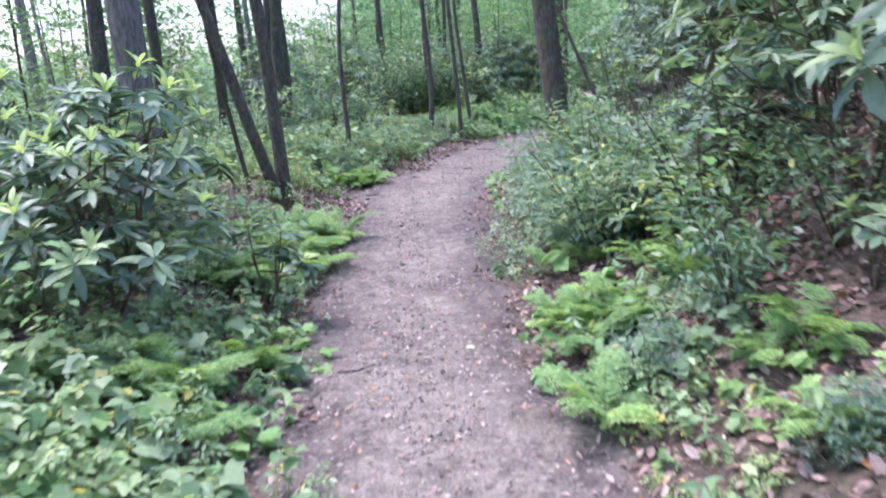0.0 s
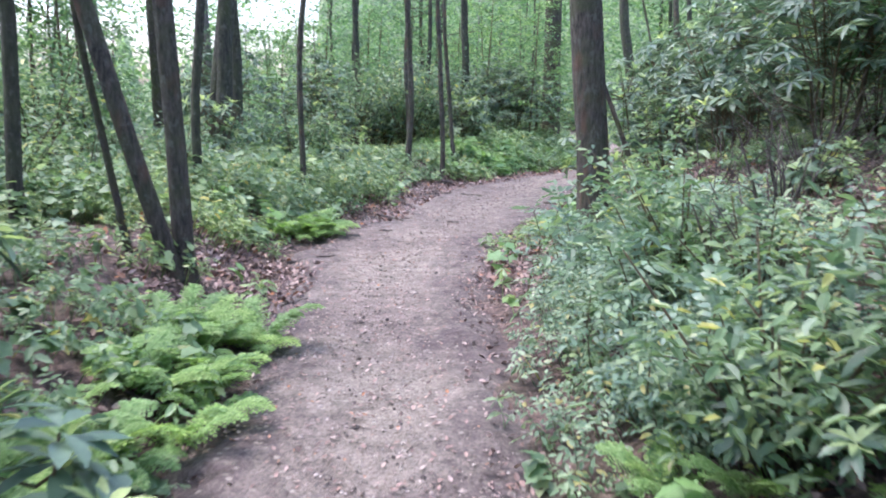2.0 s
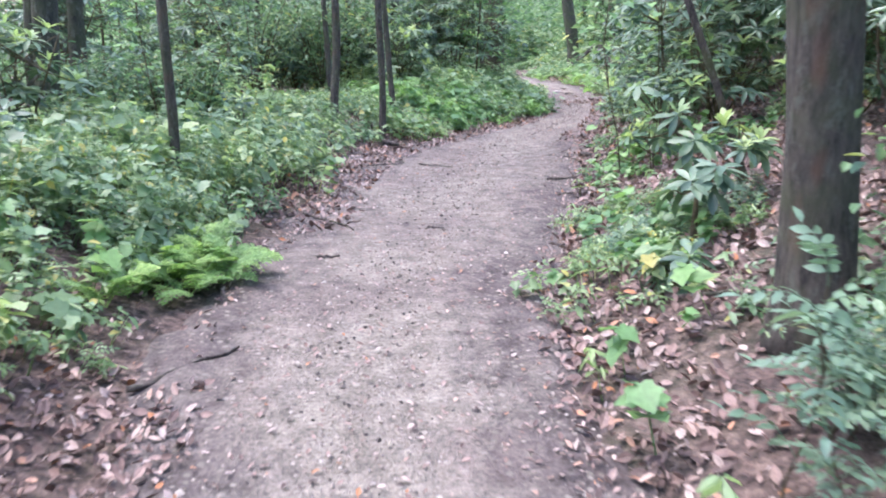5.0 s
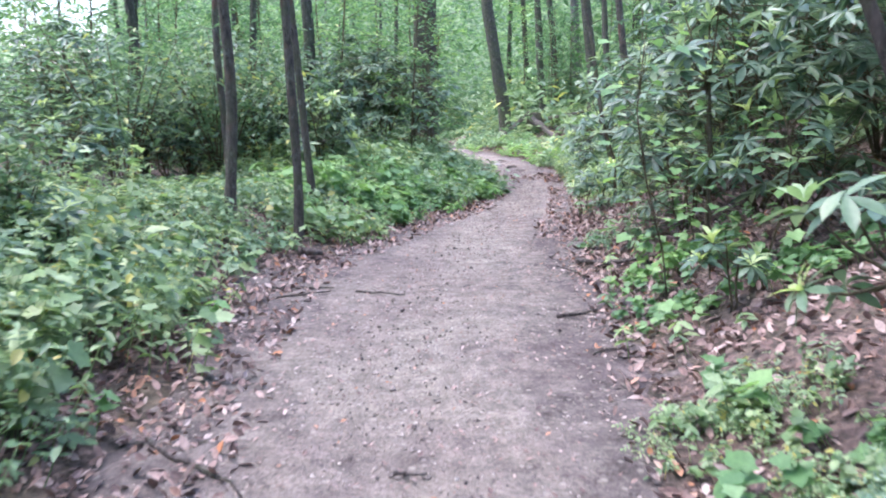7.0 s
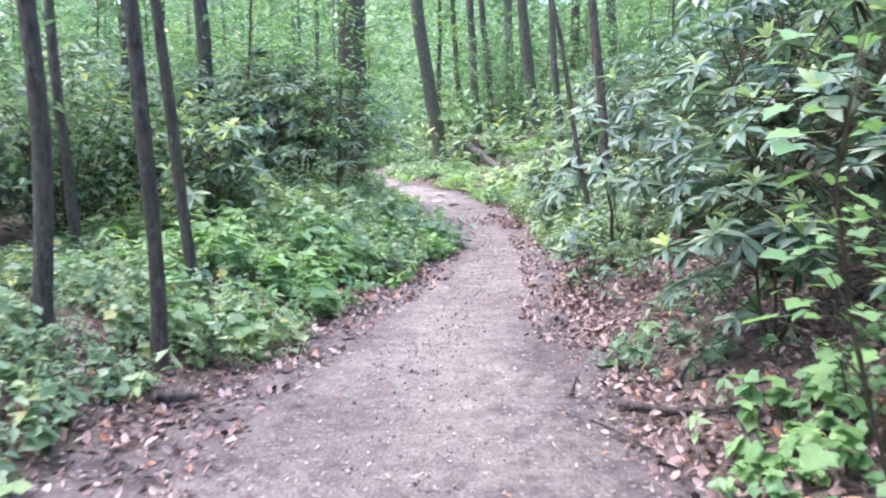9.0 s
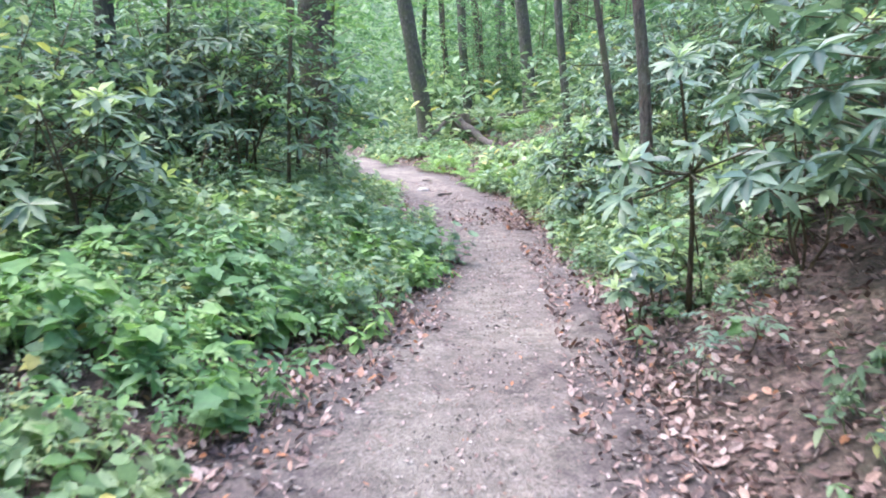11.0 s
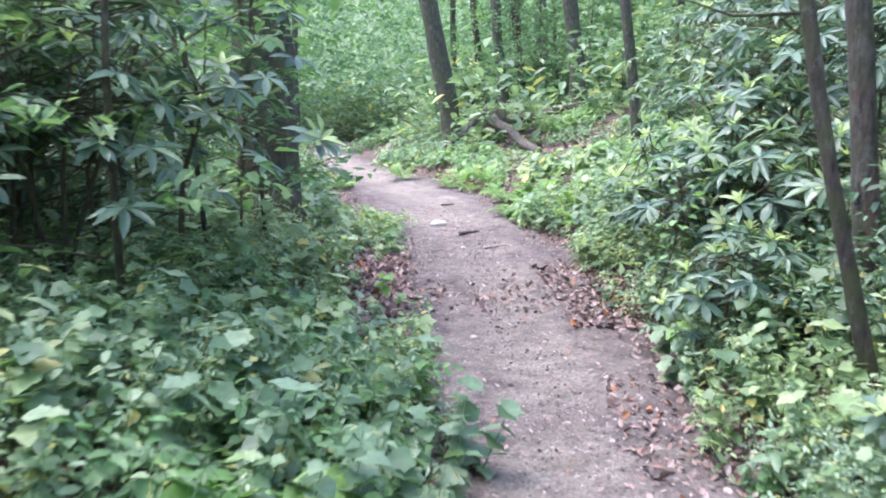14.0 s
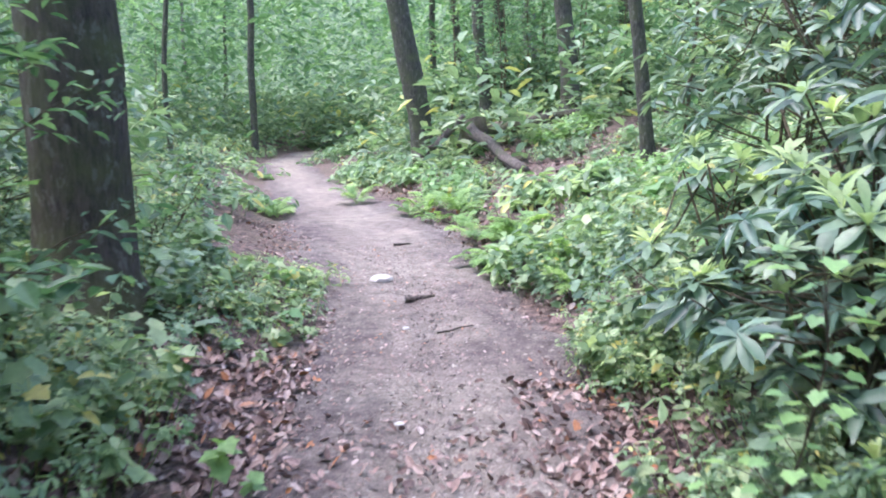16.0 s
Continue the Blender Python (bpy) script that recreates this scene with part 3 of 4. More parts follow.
for x, y, s in ((2.3, 4.5, 0.95), (2.9, 3.2, 1.0), (3.85, 16.7, 1.0), (4.3, 18.3, 1.05), (4.2, 14.9, 1.1), (5.0, 16.6, 1.1), (5.6, 19.4, 1.05), (6.3, 21.0, 1.0), (7.0, 22.9, 1.0), (7.6, 25.2, 1.0),
                (8.3, 27.4, 1.0), (3.9, 8.8, 1.0), (4.4, 11.5, 1.05), (5.6, 13.4, 1.1), (6.6, 16.5, 1.2), (8.4, 20.0, 1.2), (0.4, 25.2, 0.9), (-1.0, 25.6, 1.1), (1.4, 27.4, 1.0), (-3.0, 23.6, 1.1),
                (9.3, 24.5, 1.1), (4.6, 5.6, 1.1), (0.8, 30.5, 1.0), (-4.8, 20.6, 1.1), (2.0, 29.6, 1.0), (9.0, 29.0, 1.0), (3.2, 12.4, 0.85),
                (7.4, 18.3, 1.2), (6.9, 19.8, 1.1), (3.1, 9.9, 0.85), (-0.6, 28.3, 1.1), (1.9, 25.4, 1.0), (1.4, 26.6, 1.1)):
    put(LARGE, x, y, s=s)


def arching_rhododendron(x, y, seed, heads, label):
    """A rhododendron whose bare stem leans over the trail and carries its whorls high up."""
    rng = random.Random(seed)
    thing = new("rhododendron", None)
    foot = on_land(x, y, -0.03)
    thing.location = foot
    tagged(thing, label, "rhododendron", "rhododendrons of the understorey")
    heads = [Vector(h) - foot for h in heads]
    middle = sum(heads, Vector()) / len(heads)
    knee = Vector((middle.x * 0.15, middle.y * 0.15, middle.z * 0.55))
    fork = Vector((middle.x * 0.55, middle.y * 0.55, middle.z * 0.85))
    s = Soup()
    tube(s, [Vector((0, 0, -0.03)), knee * 0.5, knee, fork], [0.024, 0.02, 0.017, 0.012], 7, 0.08, rng)
    for h in heads:
        tube(s, [fork.lerp(h, 0.05), fork.lerp(h, 0.55) + Vector((0, 0, -0.03)), h], [0.009, 0.006, 0.004], 5, 0, rng, root=21 + rng.randrange(7))
        whorl = part("leaf_whorl", rng.choice(WHORLS), thing)
        out = (h - fork).normalized() + Vector((0, 0, 1.2))
        k = rng.uniform(0.9, 1.2)
        whorl.matrix_basis = Matrix.LocRotScale(h, out.to_track_quat("Z", "Y") @ Euler((0, 0, rng.uniform(0, 6.3))).to_quaternion(), (k, k, k))
        if rng.random() < 0.5:
            part("new_shoot", rng.choice(SHOOTS), whorl, "pale yellow-green new leaves").matrix_basis = Matrix.Translation((0, 0, 0.01))
    part("stem", s.mesh("stem", STEM), thing)
    return thing


def spray(seed, low, high, n):
    g = random.Random(seed)
    return [tuple(g.uniform(a, b) for a, b in zip(low, high)) for _ in range(n)]


arching_rhododendron(1.9, 2.0, 601, spray(1, (0.85, 1.5, 1.5), (1.6, 2.6, 2.25), 15), "leggy rhododendron arching from the bank over the trail")
arching_rhododendron(2.5, 5.6, 602, spray(2, (1.5, 5.2, 1.6), (2.4, 6.4, 2.3), 14), "leggy rhododendron leaning out from the bank")


arching_rhododendron(2.55, 25.7, 603, spray(3, (2.5, 24.7, 1.25), (3.45, 26.1, 2.15), 17), "leggy rhododendron with long silvery leaves before the old trunk")
arching_rhododendron(2.9, 15.9, 604, spray(4, (2.1, 15.2, 1.5), (3.0, 16.3, 2.2), 12), "leggy rhododendron leaning out from the bank")


arching_rhododendron(1.8, 12.65, 605, spray(5, (1.35, 12.25, 0.7), (1.85, 13.0, 1.15), 9), "upright young rhododendron with pale new shoots beside the trail")
arching_rhododendron(1.45, 11.75, 606, spray(6, (1.15, 11.45, 0.4), (1.6, 12.1, 0.8), 8), "upright young rhododendron with pale new shoots beside the trail")
arching_rhododendron(1.2, 11.15, 607, spray(7, (0.98, 10.95, 0.2), (1.35, 11.4, 0.45), 5), "low young rhododendron on leaf litter beside the trail")


arching_rhododendron(4.5, 20.9, 608, spray(8, (3.4, 19.5, 0.9), (4.2, 20.5, 1.75), 11), "leggy rhododendron leaning out over leaf litter")


def dead_brush(x, y, seed, height, reach):
    """A tangle of bare brown twigs."""
    rng, s = random.Random(seed), Soup()
    tube(s, [(0, 0, -0.06), (0, 0, 0.04)], [0.014, 0.012], 6, 0, rng)
    for k in range(16):
        a, out = rng.uniform(0, 6.3), reach * rng.uniform(0.3, 1.0)
        top = Vector((math.cos(a) * out, math.sin(a) * out, height * rng.uniform(0.35, 1.0)))
        mid = top * 0.5 + Vector((rng.gauss(0, 0.06), rng.gauss(0, 0.06), rng.uniform(0, 0.12)))
        first = tube(s, [Vector((0, 0, 0.02)).lerp(mid, 0.05), mid, top], [0.007, 0.005, 0.002], 4, 0.1, rng, root=6 + k % 6)
        for _ in range(3):
            b = mid.lerp(top, rng.uniform(0.0, 0.7))
            tube(s, [b, b + Vector((rng.gauss(0, 0.16), rng.gauss(0, 0.16), rng.uniform(-0.05, 0.16)))], [0.003, 0.0012], 3, 0, rng, root=first + 4 + rng.randrange(4))
    ob = new("dead_brush", s.mesh("dead_brush", DEADWOOD))
    ob.location = on_land(x, y)
    return tagged(ob, "tangle of bare brown twigs on the leafy bank", "brush", "dead brush on the bank")


for k, (x, y, h, r) in enumerate(((1.75, 7.6, 0.95, 0.6), (2.1, 8.2, 1.0, 0.7), (1.9, 9.1, 0.9, 0.6), (2.5, 7.4, 1.0, 0.7), (2.3, 6.6, 0.8, 0.6), (1.45, 6.9, 0.7, 0.45), (2.6, 9.0, 1.0, 0.7))):
    dead_brush(x, y, 610 + k, h, r)


# ---- ferns ----
def frond_mesh(seed, length):
    """A lacy frond: a curved midrib, tapering pinnae, each with rows of small pinnules."""
    rng, s = random.Random(seed), Soup()
    n, tip = 21, rng.uniform(-0.06, 0.06)
    pts = []
    for i in range(n + 1):
        u = i / n
        pts.append(Vector((tip * length * u * u, length * u * (1 - 0.2 * u), length * (0.95 * u - 0.72 * u * u))))
    tube(s, pts, [0.003 * (1 - 0.7 * i / n) for i in range(n + 1)], 3)
    scale = [(0, 0, 0), (0.42, 0.45, 0.05), (0, 1, -0.12), (-0.42, 0.45, 0.05)]
    for i in range(4, n + 1):
        u = i / n
        w = length * 0.2 * math.sin(math.pi * (0.18 + 0.82 * u)) ** 0.8 * rng.uniform(0.85, 1.1) + 0.01
        for side in (-1, 1):
            m = turn(*pts[i], -side * (1.3 - 0.45 * u), 0.05 + rng.uniform(-0.2, 0.15), rng.uniform(-0.3, 0.3))
            rows = max(2, round(w / 0.017))
            for k in range(rows):
                v = (k + 0.3) / rows
                size = 0.028 * (1 - 0.62 * v)
                for turned in (-1.0, 1.0):
                    s.add(scale, [(0, 1, 2, 3)], m @ turn(0, w * v, -0.18 * w * v * v, turned * 0.95, rng.uniform(-0.2, 0.2), 0, size))
            s.add(scale, [(0, 1, 2, 3)], m @ turn(0, w * 0.9, -0.15 * w, 0, -0.2, 0, 0.02))
    return s.mesh("frond", FERN, False)


FRONDS = [frond_mesh(90 + k, 0.48) for k in range(4)]


def fern(seed, n, label):
    rng = random.Random(seed)
    thing = new("fern", None)
    tagged(thing, label, "fern", "ferns along the trail")
    for k in range(n):
        f = part("frond", rng.choice(FRONDS), thing)
        s = rng.uniform(0.7, 1.15)
        f.matrix_basis = Matrix.LocRotScale((0, 0, 0), Euler((rng.uniform(-0.1, 0.6), rng.uniform(-0.25, 0.25), 6.283 * k / n + rng.uniform(-0.3, 0.3))), (s, s, s))
    return thing


FERNS = [fern(95 + k, 7 + k, "bright green lacy fern beside the trail") for k in range(3)]
rng = random.Random(31)
for k in range(22):
    put(FERNS, rng.uniform(-1.75, -1.2), rng.uniform(5.2, 7.8), s=rng.uniform(0.65, 1.0))
for x0, x1, y0, y1, n in ((-1.9, -1.15, 3.0, 4.3, 7), (0.45, 1.5, 4.3, 6.1, 9), (0.85, 1.7, 2.9, 4.4, 4), (-1.85, -1.35, 10.5, 12.0, 7), (0.5, 0.9, 3.2, 4.6, 4), (6.75, 7.5, 29.2, 34.5, 10), (-1.6, -1.2, 11.6, 12.6, 3), (5.0, 5.3, 34.5, 36.5, 3), (1.0, 1.4, 2.6, 3.2, 1)):
    for _ in range(n):
        put(FERNS, rng.uniform(x0, x1), rng.uniform(y0, y1), s=rng.uniform(0.55, 0.95))


for x, y, k in ((6.9, 28.9, 1.15), (7.15, 29.5, 1.2), (7.3, 31.2, 1.35), (7.15, 31.9, 1.2), (7.55, 33.6, 1.3), (7.3, 34.4, 1.2), (8.1, 35.2, 1.2), (6.6, 36.0, 1.1), (6.8, 30.4, 1.0)):
    put(FERNS, x, y, s=k)


# ---- ash seedlings ----
def pinnate_leaf(seed):
    """A feathered leaf: an arching rachis with four pairs of leaflets and one at its tip."""
    rng, s = random.Random(seed), Soup()
    pts = [Vector((0, 0.21 * i / 5, 0.04 * math.sin(i * 0.5) - 0.07 * (i / 5) ** 2)) for i in range(6)]
    tube(s, pts, [0.0022, 0.002, 0.0018, 0.0016, 0.0014, 0.001], 3, 0, rng)
    for i in range(1, 6):
        for side in ((-1, 1) if i < 5 else (0,)):
            lv, lf = blade(0.068 * rng.uniform(0.85, 1.1), 0.029, 0.12, rng.uniform(0.15, 0.35), 0.48, 3)
            grown = i * 3 + (1 if side > 0 else 0)
            s.add(lv, [tuple(grown - s.n if k == 0 else k for k in g) for g in lf], turn(*pts[i], -side * rng.uniform(0.95, 1.2), rng.uniform(-0.3, 0.05), rng.uniform(-0.2, 0.2)))
    return s.mesh("leaf", BLUISH)


PINNATE = [pinnate_leaf(700 + k) for k in range(3)]


def ash_seedling(seed, height, n):
    rng, st = random.Random(seed), Soup()
    thing = new("ash_seedling", None)
    tagged(thing, "knee-high seedling with feathered bluish green leaves", "seedling", "feather-leaved seedlings")
    pts = [Vector((0.05 * math.sin(i + seed), 0.05 * math.cos(i * 1.3 + seed), height * i / 4 - 0.03)) for i in range(5)]
    tube(st, pts, [0.006, 0.005, 0.0045, 0.004, 0.003], 5, 0, rng)
    for k in range(n):
        u = 0.25 + 0.75 * (k + 1) / n
        i = min(3, int(u * 3.99))
        p = pts[i].lerp(pts[i + 1], u * 3.99 - i)
        part("leaf", rng.choice(PINNATE), thing).matrix_basis = turn(*p, k * 2.4 + rng.uniform(-0.4, 0.4), rng.uniform(-0.1, 0.6) + 0.5 * (u > 0.9), rng.uniform(-0.3, 0.3), rng.uniform(0.75, 1.15))
    part("stem", st.mesh("stem", STEM), thing)
    return thing


ASHES = [ash_seedling(710 + k, 0.38 + 0.12 * k, 8 + 2 * k) for k in range(4)]
rng = random.Random(33)
for _ in range(46):
    y = rng.uniform(5.9, 9.6)
    put(ASHES, *beside(y, float(half(y)) + 0.42 + 1.15 * rng.random() ** 1.2), s=rng.uniform(0.7, 1.1))
for _ in range(8):
    y = rng.uniform(19.5, 25.5)
    put(ASHES, *beside(y, float(half(y)) + rng.uniform(0.35, 1.0)), s=rng.uniform(0.7, 1.0))


# ---- young maples ----
def maple_leaf_mesh(seed):
    rng, s = random.Random(seed), Soup()
    v, f = lobed(0.092)
    tube(s, [(0, -0.06, 0), (0, 0.004, 0)], [0.002, 0.0015], 3, 0, rng)
    s.add(v, [tuple(3 - s.n if i == 0 else i for i in g) for g in f])
    return s.mesh("leaf", BRIGHT)


MAPLE_LEAVES = [maple_leaf_mesh(k) for k in range(2)]


def young_maple(seed, height, leaves):
    """A slender stem with broad lobed leaves, each one hung on its own stalk."""
    rng = random.Random(seed)
    thing = new("young_maple", None)
    tagged(thing, "young maple with bright green lobed leaves on a thin stem", "sapling", "young maples")
    st = Soup()
    pts = [Vector((0.06 * height * math.sin(i * 0.9 + seed), 0.05 * height * math.cos(i * 1.1), height * i / 4 - 0.04)) for i in range(5)]
    tube(st, pts, [0.007, 0.006, 0.005, 0.004, 0.003], 5, 0, rng)
    for k in range(leaves):
        u = 0.3 + 0.7 * k / leaves
        i = min(3, int(u * 4))
        p = pts[i].lerp(pts[i + 1], u * 4 - i)
        a = k * 2.4 + rng.uniform(-0.4, 0.4)
        reach = rng.uniform(0.06, 0.3) * (1.2 - 0.5 * u) * (0.7 + 0.3 * height)
        q = p + Vector((math.cos(a) * reach, math.sin(a) * reach, rng.uniform(0.0, 0.1)))
        tube(st, [p.lerp(q, 0.1), q], [0.003, 0.002], 3, 0, rng, root=i * 5 + k % 5)
        leaf = part("leaf", rng.choice(MAPLE_LEAVES), thing)
        leaf.matrix_basis = turn(q.x, q.y, q.z, a - 1.57 + rng.uniform(-0.4, 0.4), rng.uniform(-0.5, 0.1), rng.uniform(-0.3, 0.3), rng.uniform(0.7, 1.2))
    part("stem", st.mesh("stem", STEM), thing)
    return thing


MAPLES = [young_maple(97 + k, 1.0 + 0.35 * k, 28 + 8 * k) for k in range(3)]
rng = random.Random(35)
for x, y, k in ((2.7, 15.6, 1.0), (2.95, 16.2, 1.0), (2.9, 15.1, 1.1), (1.3, 4.2, 0.7), (1.6, 4.8, 0.8), (4.55, 20.9, 0.9), (3.05, 26.3, 1.6), (-1.9, 3.4, 0.7), (2.1, 10.9, 0.6), (-2.3, 14.9, 0.9), (5.6, 25.0, 0.7), (2.12, 15.3, 1.1)):
    put(MAPLES, x, y, s=k)

# ---- low plants, shrubs and saplings ----
def herb(s, rng, x, y, z, height, size, kind, joined=False):
    """One low plant: a stem with leaves in pairs, added to the soup."""
    a = rng.uniform(0, 6.3)
    lean = (rng.uniform(-0.25, 0.25) * height, rng.uniform(-0.25, 0.25) * height)
    if joined:
        first = tube(s, [(x, y, z - 0.02), (x + lean[0] * 0.4, y + lean[1] * 0.4, z + height * 0.6), (x + lean[0], y + lean[1], z + height)], [0.004, 0.003, 0.002], 3, 0, rng)
    else:
        tube(s, [(x, y, z - 0.02), (x + lean[0], y + lean[1], z + height)], [0.004, 0.002], 3, 0, rng)
    pairs = rng.randint(2, 4) if height < 0.3 else rng.randint(4, 6)
    low = 0.45 if height < 0.3 else 0.25
    if kind == "mixed":
        kind = rng.choice(("plain", "broad", "lobed", "compound"))
        size *= {"plain": 0.95, "broad": 0.75, "lobed": 1.05, "compound": 1.0}[kind] * rng.uniform(0.7, 1.3)
    for i in range(pairs):
        u = low + (1 - low) * (i + 1) / pairs
        a += 1.4
        for side in (0, math.pi):
            l = size * rng.uniform(0.7, 1.2)
            m = turn(x + lean[0] * u, y + lean[1] * u, z + height * u, a + side + rng.uniform(-0.3, 0.3), rng.uniform(-0.6, 0.4), rng.uniform(-0.5, 0.5))
            if kind == "compound":
                for back, yaw, k in ((0.35, 1.1, 0.5), (0.35, -1.1, 0.5), (0.75, 0.9, 0.48), (0.75, -0.9, 0.48), (1.05, 0.0, 0.6)):
                    lv, lf = leaflet(l * k, l * k * 0.5, 0.1, rng.uniform(0.1, 0.3))
                    s.add(lv, lf, m @ turn(0, l * back, -0.1 * l * back * back, yaw + rng.uniform(-0.15, 0.15), rng.uniform(-0.2, 0.15), rng.uniform(-0.2, 0.2)))
                continue
            if kind == "lobed":
                lv, lf = lobed(l)
            else:
                lv, lf = leaflet(l, l * (0.66 if kind == "broad" else 0.44), 0.12, rng.uniform(0.05, 0.35))
            if joined:
                grown = first + (3 if u < 0.8 else 6) + (0 if side else 1)
                lf = [tuple(grown - s.n if i == 0 else i for i in f) for f in lf]
            s.add(lv, lf, m)


def patch_mesh(seed, n, reach, low, high, size, material, kind="plain"):
    rng, s = random.Random(seed), Soup()
    for _ in range(n):
        a, r = rng.uniform(0, 6.3), reach * math.sqrt(rng.random())
        herb(s, rng, math.cos(a) * r, math.sin(a) * r, 0, rng.uniform(low, high), size, kind, n == 1)
    return s.mesh("leaves", material)


HERBS = [patch_mesh(200 + k, 1, 0, 0.14, 0.3, 0.1, (COVER, BRIGHT, COVER)[k % 3], ("plain", "lobed", "plain")[k % 3]) for k in range(9)]
PATCHES = [patch_mesh(220 + k, 44, 0.55, 0.07, 0.27, 0.08, COVER, "mixed") for k in range(6)]
FARPATCH = [patch_mesh(250 + k, 20, 0.6, 0.1, 0.35, 0.16, COVER) for k in range(3)]
TALLPATCH = [patch_mesh(230 + k, 36, 0.6, 0.2, 0.52, 0.08, COVER, "mixed") for k in range(4)]
BLUEPATCH = [patch_mesh(236 + k, 40, 0.55, 0.2, 0.5, 0.085, BLUISH, "compound") for k in range(3)]
BRIGHTPATCH = [patch_mesh(240 + k, 15, 0.42, 0.05, 0.2, 0.075, BRIGHT, "lobed") for k in range(3)]


def lay(me, name, x, y, s, label, category, group="", kind=""):
    e = 0.25
    nrm = Vector((-(float(land(x + e, y)) - float(land(x - e, y))) / (2 * e), -(float(land(x, y + e)) - float(land(x, y - e))) / (2 * e), 1)).normalized()
    ob = new(name, me)
    ob.matrix_basis = Matrix.LocRotScale(on_land(x, y, -0.01), nrm.to_track_quat("Z", "Y") @ Euler((0, 0, rng.uniform(0, 6.3))).to_quaternion(), (s, s, s))
    return tagged(ob, label, category, group, kind)


rng = random.Random(41)


def litter_bank(x, y):
    """How bare of plants the leafy bank is, from 0 to 1."""
    d = float(across(x, y))
    w = float(half(y))
    right = (1.0 if 10.5 < y < 22.5 and d > 0 else 0.0) * (1 - float(ease(1.6, 2.6, d - w)))
    start = 0.6 if y < 6.3 and d > 1.7 else (0.3 if y < 5.5 and d > 0 else 0.0)
    left = 0.85 if 13 < y < 18.5 and -0.65 < d + w < 0 else 0.9 if 15 < y < 21 and -0.4 < d + w < 0 else (0.75 if 24.6 < y < 28.4 and -0.8 < d + w < 0 else 0.0)
    near = 0.8 if 7.8 < y < 10.2 and -0.75 < d + w < 0 else 0.0
    return max(right * 0.88, start, left, near)


def kept_clear(x, y):
    """Spots where only litter lies: about the stout trunk's foot, the propped log and the mossy tree."""
    return math.hypot(x - 0.95, y - 9.7) < 0.6 or (8.7 < x < 9.9 and 34.6 < y < 38.3) or math.hypot(x - 3.3, y - 28.0) < 0.5


def open_slope(x, y):
    """The bank beyond the bend, where only ferns and low plants grow before the log."""
    return 27.2 < y < 38 and 1.0 < float(across(x, y)) < 4.6


def pale_gap(x, y):
    """The thin part of the wood, open to the bright valley side."""
    return 15 < y < 36 and -4.0 - (y - 15) * 0.4 < x < -2.2 - (y - 18) * 0.2


def scatter_cover(n, y0, y1, side, a, b, meshes, s0, s1, label):
    for _ in range(n):
        y = rng.uniform(y0, y1)
        d = side * (float(half(y)) + rng.uniform(a, b))
        x, yy = beside(y, d)
        if rng.random() < litter_bank(x, yy) or kept_clear(x, yy):
            continue
        lay(rng.choice(meshes), "low_plants", x, yy, rng.uniform(s0, s1), label, "undergrowth", kind="stuff")


LOW, TALL, LEAFY = "low green broad-leaved plants covering the forest floor", "knee-high green plants crowding beside the trail", "bright green seedlings with lobed leaves on leaf litter"
scatter_cover(125, 0, 30, -1, 0.35, 2.2, PATCHES, 0.7, 1.1, LOW)
scatter_cover(85, 0, 40, -1, 1.6, 5.0, PATCHES + TALLPATCH, 0.8, 1.3, LOW)
scatter_cover(34, 0.5, 6.0, -1, 0.1, 2.6, PATCHES, 0.7, 1.1, LOW)
scatter_cover(100, 13.5, 22, -1, 0.35, 3.2, PATCHES, 0.6, 0.95, LOW)
scatter_cover(70, 9.5, 16, -1, 0.55, 3.0, TALLPATCH, 0.7, 1.1, TALL)
scatter_cover(75, 20.5, 29, -1, 0.35, 2.6, TALLPATCH, 0.7, 1.1, TALL)
scatter_cover(40, 6.0, 10.0, 1, 0.6, 1.8, BLUEPATCH, 0.6, 1.0, "knee-high bluish green plants with compound leaves beside the trail")
scatter_cover(30, 0, 10, 1, 0.4, 3.0, PATCHES, 0.6, 1.0, LOW)
scatter_cover(80, 10, 23, 1, 0.4, 4.5, PATCHES, 0.6, 1.0, LOW)
scatter_cover(80, 21.5, 30, 1, 0.4, 1.6, TALLPATCH, 0.6, 1.0, TALL)
scatter_cover(120, 29, 50, 1, 0.4, 7.0, FARPATCH, 0.8, 1.4, LOW)
scatter_cover(100, 29, 52, -1, 0.4, 7.0, FARPATCH, 0.8, 1.4, LOW)
scatter_cover(26, 13, 18.5, 1, 0.5, 2.0, BRIGHTPATCH, 0.7, 1.1, LEAFY)
for _ in range(9):
    x, y = beside(rng.uniform(15.2, 17.2), rng.uniform(1.5, 2.4))
    lay(rng.choice(BRIGHTPATCH), "low_plants", x, y, rng.uniform(0.7, 1.1), LEAFY, "undergrowth", kind="stuff")
for x0, x1, y0, y1 in ((0.6, 1.6, 2.4, 5.0), (-1.8, -1.05, 2.6, 4.6)):
    for _ in range(7):
        lay(rng.choice(BRIGHTPATCH), "low_plants", rng.uniform(x0, x1), rng.uniform(y0, y1), rng.uniform(0.6, 1.0), LEAFY, "undergrowth", kind="stuff")

